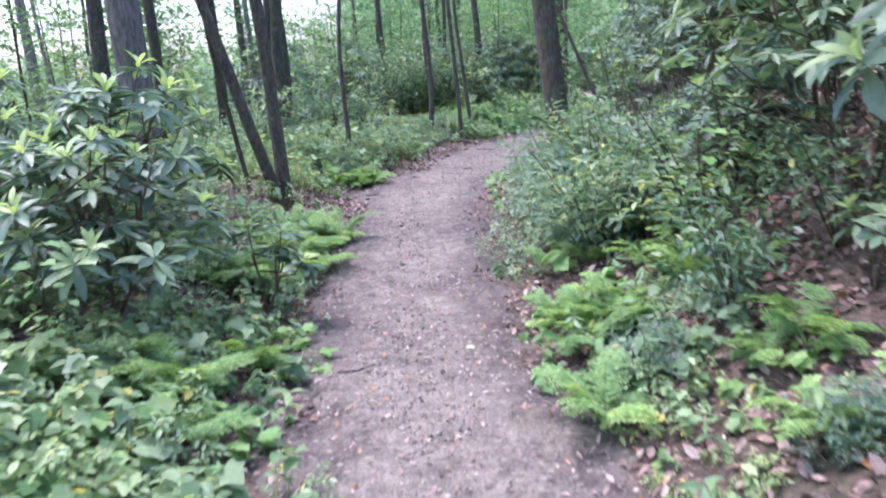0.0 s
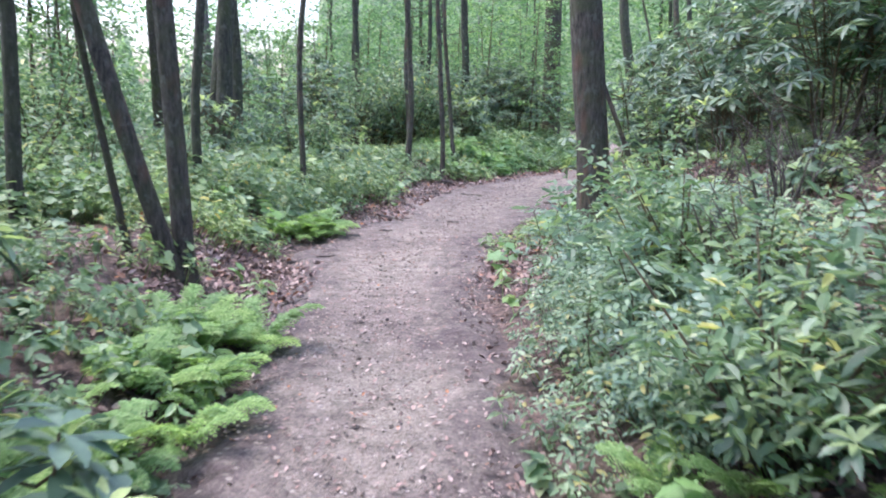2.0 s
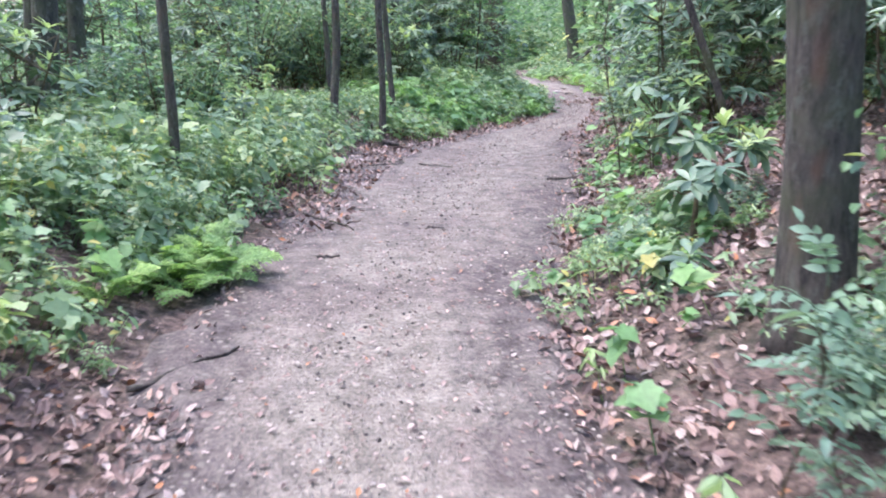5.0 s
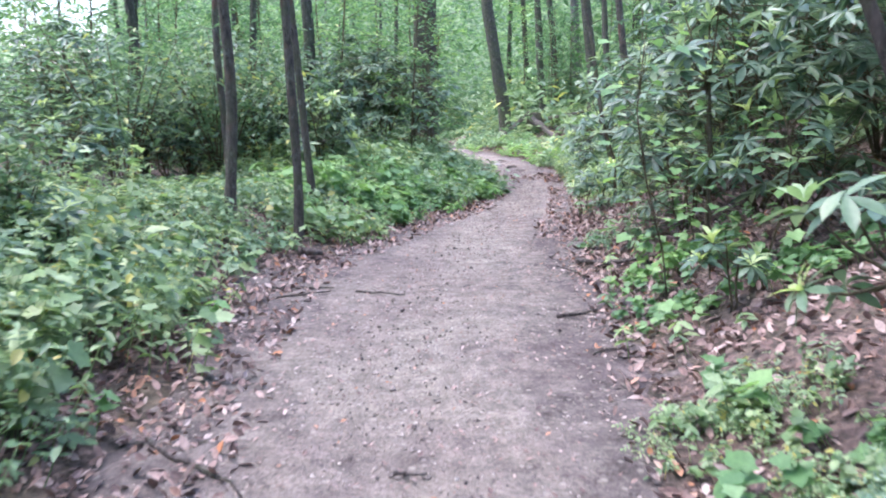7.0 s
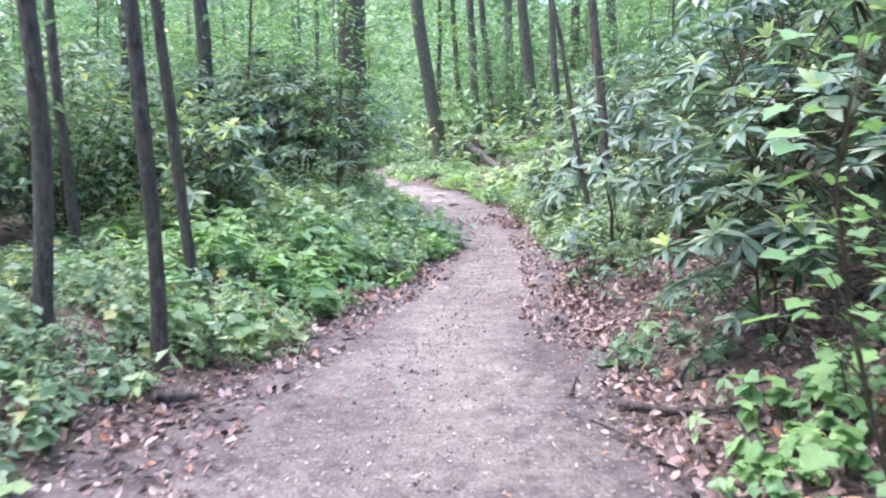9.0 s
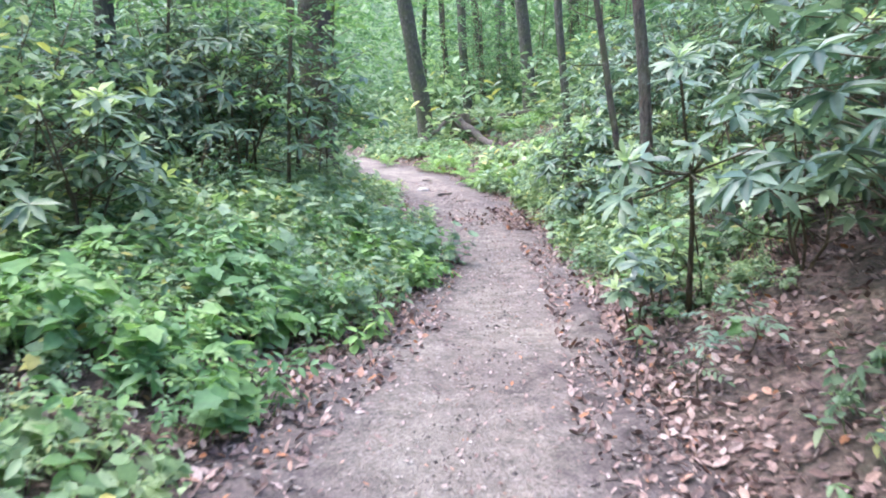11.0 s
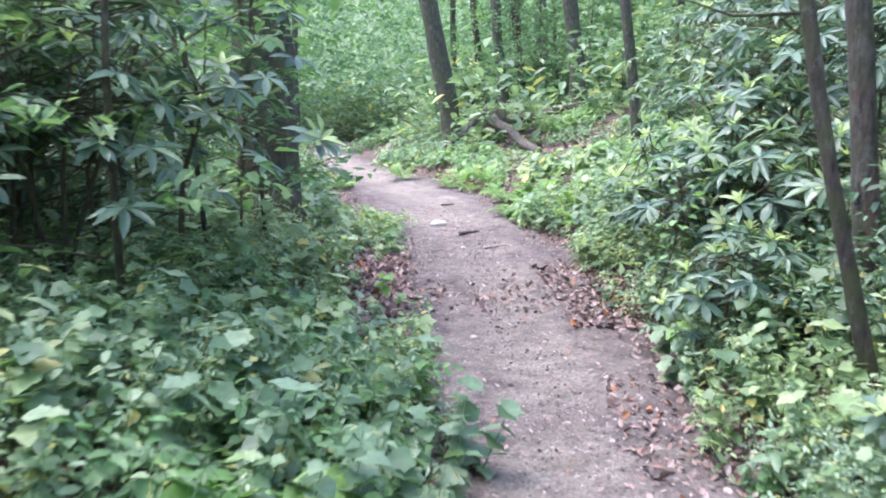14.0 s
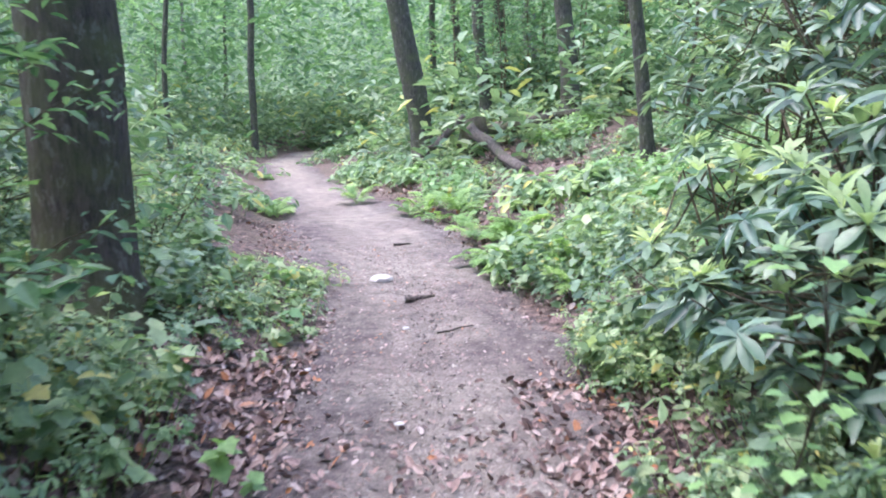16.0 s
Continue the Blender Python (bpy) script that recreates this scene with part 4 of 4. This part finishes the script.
BIGHERBS = [patch_mesh(260 + k, 20, 0.5, 0.15, 0.4, 0.125, BRIGHT, "mixed") for k in range(3)]
scatter_cover(34, 18.5, 25.5, -1, 0.2, 1.8, BIGHERBS, 0.7, 1.05, "fresh green broad-leaved plants crowding the trail's edge")
scatter_cover(62, 28, 38, 1, 0.9, 5.0, BIGHERBS + PATCHES, 0.8, 1.2, LOW)
for _ in range(12):
    y = rng.uniform(2.2, 4.8)
    lay(rng.choice(PATCHES + BLUEPATCH), "low_plants", *beside(y, float(half(y)) + rng.uniform(0.25, 1.3)), rng.uniform(0.4, 0.65), LOW, "undergrowth", kind="stuff")
for _ in range(14):
    y = rng.uniform(12.2, 13.9)
    lay(rng.choice(PATCHES + BLUEPATCH), "low_plants", *beside(y, float(half(y)) + rng.uniform(0.2, 1.1)), rng.uniform(0.4, 0.65), LOW, "undergrowth", kind="stuff")
for _ in range(13):
    y = rng.uniform(21.2, 23.8)
    lay(rng.choice(PATCHES + BRIGHTPATCH + BLUEPATCH), "low_plants", *beside(y, float(half(y)) + rng.uniform(0.3, 1.3)), rng.uniform(0.45, 0.75), LOW, "undergrowth", kind="stuff")
scatter_cover(14, 12, 15, 1, 0.25, 1.1, BRIGHTPATCH, 0.7, 1.1, LEAFY)

# single seedlings near the trail
for _ in range(200):
    y = rng.uniform(1, 30)
    side = rng.choice((-1, 1))
    x, yy = beside(y, side * (float(half(y)) + rng.uniform(0.02, 1.1) ** 1.0))
    lay(rng.choice(HERBS), "seedling", x, yy, rng.uniform(0.5, 1.1), "small green seedling at the edge of the trail", "seedling", "seedlings along the trail")


def shrub(seed, height, spread, leaves, size, label, name="shrub"):
    rng = random.Random(seed)
    thing = new(name, None)
    tagged(thing, label, "shrub", "shrubs of the understorey")
    stems, s = Soup(), Soup()
    lv, lf = leaflet(1, 0.5, 0.12, 0.25)
    tube(stems, [(0, 0, -0.08), (0, 0, 0.03)], [0.01, 0.008], 4, 0, rng)
    for k in range(9):
        a, out = rng.uniform(0, 6.3), spread * rng.uniform(0.3, 1.0)
        p0, p1 = Vector((0, 0, -0.05)), Vector((math.cos(a) * out * 0.5, math.sin(a) * out * 0.5, height * rng.uniform(0.4, 0.6)))
        p2 = Vector((math.cos(a) * out, math.sin(a) * out, height * rng.uniform(0.6, 1.0)))
        tube(stems, [p0.lerp(p1, 0.1), p1, p2], [0.003 + 0.004 * height, 0.003 + 0.003 * height, 0.003], 4, 0, rng, root=4 + k % 4)
        for _ in range(leaves // 9):
            u = rng.uniform(0.25, 1.0)
            q = p0.lerp(p1, u * 2) if u < 0.5 else p1.lerp(p2, u * 2 - 1)
            q = q + Vector((rng.gauss(0, 0.16), rng.gauss(0, 0.16), rng.gauss(0, 0.1))) * height
            q.z = max(q.z, 0.03)
            s.add(lv, lf, turn(*q, rng.uniform(0, 6.3), rng.uniform(-0.5, 0.3), rng.uniform(-0.4, 0.4), size * rng.uniform(0.7, 1.3)))
    part("stem", stems.mesh("stem", STEM), thing)
    part("foliage", s.mesh("foliage", SHRUB, False), thing)
    return thing


def sapling(seed, height, leaves, label):
    """A young tree with layered sprays of leaves."""
    rng = random.Random(seed)
    thing = new("sapling", None)
    tagged(thing, label, "sapling", "saplings of the understorey")
    st, s = Soup(), Soup()
    lv, lf = leaflet(1, 0.48)
    bend = rng.uniform(-0.3, 0.3)
    tube(st, [(0, 0, -0.05), (bend * 0.4, 0.1, height * 0.35), (bend, 0.05, height * 0.7), (bend * 1.2, 0, height)], [0.006 * height, 0.005 * height, 0.004 * height, 0.005], 6, 0.04, rng)
    sprays = 16
    for k in range(sprays):
        u = 0.12 + 0.88 * k / sprays
        a, reach = k * 2.4 + rng.uniform(-0.4, 0.4), height * 0.28 * (1.15 - 0.6 * u) * rng.uniform(0.7, 1.2)
        base = Vector((bend * u, 0, height * u))
        end = base + Vector((math.cos(a) * reach, math.sin(a) * reach, 0.12 * height * rng.uniform(0.2, 1)))
        tube(st, [base.lerp(end, 0.05), base.lerp(end, 0.5) + Vector((0, 0, 0.05)), end], [0.008, 0.006, 0.003], 4, 0, rng, root=6 * (1 if u < 0.5 else 2) + k % 6)
        for _ in range(leaves // sprays):
            q = base.lerp(end, rng.uniform(0.25, 1.1)) + Vector((rng.gauss(0, 0.14), rng.gauss(0, 0.14), rng.gauss(0, 0.05)))
            s.add(lv, lf, turn(*q, rng.uniform(0, 6.3), rng.uniform(-0.5, 0.2), rng.uniform(-0.4, 0.4), 0.11 * rng.uniform(0.7, 1.3)))
    part("trunk", st.mesh("trunk", STEM), thing)
    part("foliage", s.mesh("foliage", CANOPY, False), thing)
    return thing


SHRUBS = [shrub(300 + k, 0.75, 0.5, 430, 0.065, "green leafy shrub of the undergrowth") for k in range(4)]
TALLSHRUBS = [shrub(310 + k, 1.7, 0.9, 720, 0.095, "tall green leafy shrub of the understorey") for k in range(4)]
SAPLINGS = [sapling(320 + k, 4.2, 800, "young tree with sprays of light green leaves") for k in range(4)]

rng = random.Random(51)
for n, y0, y1, side, a, b, kind in ((34, 0, 13, -1, 1.8, 5.5, SHRUBS), (12, 3.5, 6.5, 1, 0.8, 2.2, SHRUBS), (6, 6.3, 10, 1, 0.75, 1.5, SHRUBS), (18, 20.5, 30, -1, 2.2, 4.8, SHRUBS), (24, 9.5, 17, -1, 1.5, 5, SHRUBS), (24, 22, 30, 1, 0.8, 2.4, SHRUBS),
                                    (26, 10, 22, 1, 2.6, 6.0, SHRUBS), (34, 12, 32, -1, 3.0, 8.0, TALLSHRUBS), (12, 2, 12, -1, 3.5, 8, TALLSHRUBS), (34, 6, 32, 1, 3.2, 9, TALLSHRUBS), (5, 29, 36, 1, 3.6, 6, SHRUBS), (18, 29, 36, -1, 1.0, 5, SHRUBS),
                                    (28, 14, 34, -1, 4.6, 12, SAPLINGS), (9, 2, 10, -1, 5, 12, SAPLINGS), (9, 0, 11, 1, 3.0, 6, SAPLINGS), (10, 9, 17, -1, 3.6, 8, SAPLINGS), (6, 14, 30, -1, 3.6, 7, TALLSHRUBS), (26, 10, 34, 1, 3.6, 12, SAPLINGS), (36, 34, 52, 1, 3.0, 14, SAPLINGS), (40, 30, 52, -1, 3.0, 14, SAPLINGS)):
    for _ in range(n):
        y = rng.uniform(y0, y1)
        x, yy = beside(y, side * (float(half(y)) + rng.uniform(a, b)))
        if rng.random() < litter_bank(x, yy) or kept_clear(x, yy) or open_slope(x, yy) or (kind in (SAPLINGS, TALLSHRUBS) and pale_gap(x, yy) and rng.random() < 0.7):
            continue
        put(kind, x, yy, s=rng.uniform(0.7, 1.25))


for x, y, k in ((-0.6, 23.6, 1.3), (-2.0, 21.5, 1.25), (-0.2, 24.3, 1.35), (-0.9, 22.2, 1.1)):
    put(TALLSHRUBS, x, y, s=k)
for x, y, k in ((2.3, 24.6, 0.9), (2.75, 26.4, 0.85), (1.2, 25.9, 1.0), (2.6, 29.8, 1.0), (3.2, 26.95, 0.75)):
    put(SAPLINGS, x, y, s=k)

# ---- depth of the wood ----
def far_undergrowth():
    rng, s = random.Random(63), Soup()
    shapes = []
    for _ in range(3):
        one, (lv, lf) = Soup(), leaflet(0.2, 0.1)
        for _ in range(200):
            a, r = rng.uniform(0, 6.3), 0.9 * math.sqrt(rng.random())
            one.add(lv, lf, turn(math.cos(a) * r, math.sin(a) * r, 1.7 * rng.random() * (1 - 0.4 * r), rng.uniform(0, 6.3), rng.uniform(-0.5, 0.3), rng.uniform(-0.4, 0.4), rng.uniform(0.7, 1.4)))
        shapes.append((np.concatenate(one.v), one.f))
    for _ in range(230):
        y = rng.uniform(30, 66)
        d = rng.choice((-1, 1)) * rng.uniform(2.2, 20)
        if rng.random() < 0.25:
            y, d = rng.uniform(4, 30), rng.choice((-1, 1, 1)) * rng.uniform(9, 18)
        x, yy = beside(y, d)
        if rng.random() < 0.12:
            x, yy = rng.uniform(2, 12), rng.uniform(50, 58)
        v, f = rng.choice(shapes)
        k = rng.uniform(0.8, 1.7)
        s.add(v, f, Matrix.Translation(on_land(x, yy)) @ Matrix.Rotation(rng.uniform(0, 6.3), 4, "Z") @ Matrix.Diagonal((k, k, k, 1)))
    tagged(new("far_undergrowth", s.mesh("far_undergrowth", SHRUB, False)), "dense green shrubs further into the wood", "undergrowth", kind="stuff")


def far_woods():
    rng, s = random.Random(61), Soup()
    lv, lf = leaflet(1, 0.55)
    clumps = []
    for n, wide in ((3100, 1.1), (300, math.pi)):
        for _ in range(n):
            a = 0.2 + rng.uniform(-wide, wide)
            r = rng.uniform(31, 64)
            x, y = 3 + math.sin(a) * r, 16 + math.cos(a) * r
            if abs(float(across(x, y))) < 3.0 and y < 49:
                continue
            h = rng.random() * 10.0
            if -0.85 < a < -0.2 and rng.random() < (0.62 if h > 3.2 else 0.35 if h > 1.6 else 0.0):
                continue
            clumps.append((x, y, h, rng.uniform(0.8, 1.8)))
    for x, y, h, k in clumps:
        z = float(land(x, y)) * (1 - float(ease(60, 200, max(abs(x - 3), abs(y - 20)))))
        for _ in range(36):
            s.add(lv, lf, turn(x + rng.gauss(0, k), y + rng.gauss(0, k), max(z + 0.1, z + h + rng.gauss(0, k * 0.45)), rng.uniform(0, 6.3), rng.uniform(-0.6, 0.4), rng.uniform(-0.5, 0.5), rng.uniform(0.2, 0.45)))
    tagged(new("far_woods", s.mesh("far_woods", CANOPY, False)), "light green foliage in the depth of the wood", "woods", kind="stuff")


far_undergrowth()
far_woods()


def backdrop_material():
    m, t, bsdf, _ = nodes_of("distant_leaves")
    where = coords(t)
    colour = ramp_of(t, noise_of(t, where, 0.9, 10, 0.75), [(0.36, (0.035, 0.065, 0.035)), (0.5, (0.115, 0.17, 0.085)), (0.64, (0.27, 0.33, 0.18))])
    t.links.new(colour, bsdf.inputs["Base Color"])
    # The leaf colour also emits, standing in for daylight on the upright ring.
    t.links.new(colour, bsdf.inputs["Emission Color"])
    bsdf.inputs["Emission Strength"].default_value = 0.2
    bsdf.inputs["Roughness"].default_value = 1.0
    return m


def make_backdrop():
    """The leafy distance beyond the wood, with an uneven top and a slight glow in place of daylight."""
    rng, v, f, n = random.Random(65), [], [], 520
    rows = (-1.0, 0.0, 0.35, 0.7, 1.0)
    for i in range(n):
        a = 6.2832 * i / n
        r = 82 + 4 * math.sin(a * 7) + 3 * math.sin(a * 17 + 1)
        bearing = math.remainder(a, 6.2832)
        top = (19 + 2.5 * math.sin(a * 23) + 1.5 * math.sin(a * 51 + 2)) * (0.3 if -0.9 < bearing < -0.2 else 1.0) + rng.uniform(-3.5, 2.5)
        for u in rows:
            lean = 1 + 0.06 * max(u, 0)
            v.append((3 + math.sin(a) * r * lean, 16 + math.cos(a) * r * lean, -3.0 if u < 0 else top * u))
    k = len(rows)
    for i in range(n):
        for j in range(k - 1):
            a, b = i * k + j, ((i + 1) % n) * k + j
            f.append((a, b, b + 1, a + 1))
    me = bpy.data.meshes.new("backdrop")
    me.from_pydata(v, [], f)
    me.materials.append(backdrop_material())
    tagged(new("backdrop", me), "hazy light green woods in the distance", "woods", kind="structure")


make_backdrop()


# ---- leaf litter, grit, sticks and stones ----
def make_litter():
    rng, s = random.Random(71), Soup()
    lv, lf = leaflet(1, 0.55, 0.25, -0.25)

    def drop(x, y, low, high):
        s.add(lv, lf, turn(x, y, float(land(x, y)) + 0.012, rng.uniform(0, 6.3), rng.uniform(-0.5, 0.7), rng.uniform(-0.9, 0.9), rng.uniform(low, high)))

    for n, y0, y1, side, a, b, low, high in ((5000, 0.5, 34, -1, -0.1, 0.5, 0.015, 0.055), (5000, 0.5, 34, 1, -0.1, 0.5, 0.015, 0.055), (3000, 0.5, 34, -1, 0.3, 3.0, 0.04, 0.08), (2500, 0.5, 34, 1, 0.3, 3.5, 0.04, 0.08),
                                             (12000, 9.5, 23, 1, 0.0, 3.0, 0.03, 0.085), (5000, 2, 8, 1, 0.6, 3.6, 0.035, 0.09), (4200, 6, 10.5, 1, 0.9, 3.8, 0.035, 0.085), (1800, 1.2, 5.5, 1, 0.1, 1.8, 0.03, 0.075), (600, 5.5, 10.5, -1, 0.0, 1.4, 0.03, 0.07), (1600, 19, 24.5, 1, -0.35, 0.35, 0.025, 0.07), (900, 19.5, 24.5, -1, -0.25, 0.25, 0.025, 0.06), (4000, 13, 21.5, -1, -0.4, 1.1, 0.03, 0.08), (1200, 7.8, 10.5, -1, -0.2, 0.9, 0.03, 0.07),
                                             (2200, 24.9, 28.0, -1, 0.0, 0.9, 0.03, 0.085), (1200, 25.4, 27.4, 1, -0.35, 0.6, 0.03, 0.085), (3000, 28, 40, 1, 0.2, 4.0, 0.05, 0.11)):
        for _ in range(n):
            y = rng.uniform(y0, y1)
            drop(*beside(y, side * (float(half(y)) + rng.uniform(a, b))), low, high)
    for _ in range(420):
        y = rng.gauss(26.35, 0.3)
        drop(*beside(y, float(half(y)) * rng.uniform(-1.0, 1.2)), 0.02, 0.075)
    for _ in range(9000):
        y = rng.uniform(1, 32)
        x, yy = beside(y, float(half(y)) * rng.uniform(-1, 1))
        s.add(lv, lf, turn(x, yy, float(land(x, yy)) + 0.014, rng.uniform(0, 6.3), rng.uniform(-0.1, 0.2), rng.uniform(-0.2, 0.2), rng.uniform(0.012, 0.04)))
    tagged(new("leaf_litter", s.mesh("leaf_litter", LITTER, False)), "dry brown fallen leaves strewn over the forest floor", "leaf litter", kind="stuff")


def pebble(rng, size):
    v = [(rng.uniform(0.7, 1.1) * a * size, rng.uniform(0.6, 1.0) * b * size, rng.uniform(0.4, 0.7) * c * size) for a, b, c in
         ((1, 0, 0), (-1, 0, 0), (0, 1, 0), (0, -1, 0), (0, 0, 1), (0, 0, -1))]
    return v, [(0, 2, 4), (2, 1, 4), (1, 3, 4), (3, 0, 4), (2, 0, 5), (1, 2, 5), (3, 1, 5), (0, 3, 5)]


def make_grit():
    rng, s = random.Random(81), Soup()
    for _ in range(14000):
        y = rng.uniform(2, 32)
        u = rng.uniform(-1.05, 1.05)
        x, yy = beside(y, float(half(y)) * u)
        v, f = pebble(rng, rng.uniform(0.005, 0.015) * (1.9 if rng.random() < 0.06 else 1))
        s.add(v, f, Matrix.Translation((x, yy, float(land(x, yy)) + 0.006)) @ Matrix.Rotation(rng.uniform(0, 6.3), 4, "Z"))
    tagged(new("grit", s.mesh("grit", GRIT, False)), "loose grit and small stones on the trail", "gravel", kind="stuff")


make_litter()
make_grit()


def stick(x, y, yaw, length, radius, label, seed, lift=0.01):
    rng, s = random.Random(seed), Soup()
    n = 6
    pts = []
    for i in range(n + 1):
        t = (i / n - 0.5) * length
        px, py = x + math.cos(yaw) * t + rng.uniform(-0.02, 0.02), y + math.sin(yaw) * t + rng.uniform(-0.02, 0.02)
        pts.append((px - x, py - y, float(land(px, py)) - float(land(x, y)) + radius * 0.7 + lift + rng.uniform(0, 0.01)))
    tube(s, pts, [radius * (1 - 0.5 * i / n) for i in range(n + 1)], 6, 0.15, rng)
    ob = new("stick", s.mesh("stick", DEADWOOD))
    ob.location = on_land(x, y)
    return tagged(ob, label, "stick", "fallen sticks")


for k, (x, y, yaw, length, radius) in enumerate(((2.61, 18.05, 0.98, 1.28, 0.01), (2.2, 16.86, -1.38, 0.48, 0.012), (2.58, 16.26, -2.03, 1.07, 0.045), (3.05, 17.52, 0.74, 0.62, 0.022), (-0.11, 16.42, 0.33, 0.46, 0.014), (1.69, 15.45, 0.46, 0.38, 0.02), (-0.11, 16.65, -0.25, 0.46, 0.016), (0.45, 16.34, -0.49, 0.41, 0.014), (-0.74, 13.5, -0.96, 0.71, 0.016), (0.07, 13.24, -0.21, 0.14, 0.012), (-0.73, 12.41, 0.13, 0.12, 0.016), (0.06, 18.02, 0.2, 0.2, 0.06), (5.73, 29.35, 0.2, 0.26, 0.035), (6.26, 31.9, 0.3, 0.22, 0.025), (-1.32, 10.6, 0.9, 0.6, 0.018), (1.55, 14.6, 0.3, 0.35, 0.012),
                                                 (2.75, 16.9, -0.9, 1.0, 0.035), (-0.6, 4.1, 0.4, 0.25, 0.008), (1.05, 10.9, -0.9, 0.7, 0.018), (-1.2, 8.9, 1.0, 0.3, 0.012),
                                                 (3.7, 27.6, 0.5, 1.1, 0.03), (0.9, 12.0, 0.6, 0.5, 0.012), (1.5, 11.0, -0.6, 0.6, 0.012), (5.7, 28.4, 0.4, 0.3, 0.012))):
    stick(x, y, yaw, length, radius * 0.75, "grey fallen stick lying on the ground", 400 + k)


def stone(x, y, size, label, seed):
    rng, b = random.Random(seed), bmesh.new()
    bmesh.ops.create_icosphere(b, subdivisions=2, radius=size)
    for v in b.verts:
        v.co = Vector((v.co.x, v.co.y * 0.8, v.co.z * 0.45)) * rng.uniform(0.85, 1.1)
    me = bpy.data.meshes.new("stone")
    b.to_mesh(me)
    b.free()
    me.materials.append(STONE)
    ob = new("stone", me)
    ob.location = on_land(x, y, size * 0.12)
    return tagged(ob, label, "stone", "stones on the trail")


for k, (x, y, size) in enumerate(((5.6, 30.2, 0.115), (0.02, 4.4, 0.03), (4.6, 27.9, 0.03), (4.5, 27.2, 0.035), (5.4, 28.6, 0.03), (4.9, 26.9, 0.03), (1.9, 20.0, 0.03), (3.9, 24.1, 0.035), (4.4, 25.4, 0.03))):
    stone(x, y, size, "pale stone bedded in the trail", 430 + k)


def fallen_log(a, b, radius, material, label, seed):
    rng, s = random.Random(seed), Soup()
    a, b = Vector(a), Vector(b)
    n = 10
    side = (b - a).cross(Vector((0, 0, 1))).normalized()
    tube(s, [a.lerp(b, i / n) - a + side * 0.04 * math.sin(i * 1.1) for i in range(n + 1)], [radius * (1 - 0.35 * i / n) for i in range(n + 1)], 10, 0.08, rng)
    ob = new("log", s.mesh("log", material))
    ob.location = a
    return tagged(ob, label, "log", "fallen logs")


fallen_log((9.27, 37.99, 1.09), (9.12, 35.13, float(land(9.12, 35.13)) + 0.04), 0.12, DEADWOOD, "weathered broken log propped on a stump", 450)
fallen_log((9.6, 38.6, float(land(9.6, 38.6)) + 0.35), (12.8, 38.3, float(land(12.8, 38.3)) + 0.2), 0.16, MOSSY, "mossy fallen log lying across the bank", 451)
fallen_log((9.3, 38.4, float(land(9.3, 38.4)) + 0.8), (7.9, 38.1, float(land(7.9, 38.1)) + 0.1), 0.08, DEADWOOD, "broken grey branch leaning beside the stump", 452)


def stump(x, y, radius, height):
    rng, s = random.Random(5), Soup()
    tube(s, [(0, 0, -0.1), (0, 0, 0.1), (0.02, 0, height * 0.6), (0.03, 0.02, height)], [radius * 1.5, radius * 1.15, radius, radius * 0.85], 14, 0.12, rng)
    ob = new("stump", s.mesh("stump", MOSSY))
    ob.location = on_land(x, y)
    tagged(ob, "dark mossy broken stump on the bank", "stump")


stump(9.45, 38.4, 0.28, 0.75)

for master in SMALL + MEDIUM + LARGE + FERNS + MAPLES + ASHES + SHRUBS + TALLSHRUBS + SAPLINGS:
    if master.name not in used:
        for o in (*master.children_recursive, master):
            bpy.data.objects.remove(o)
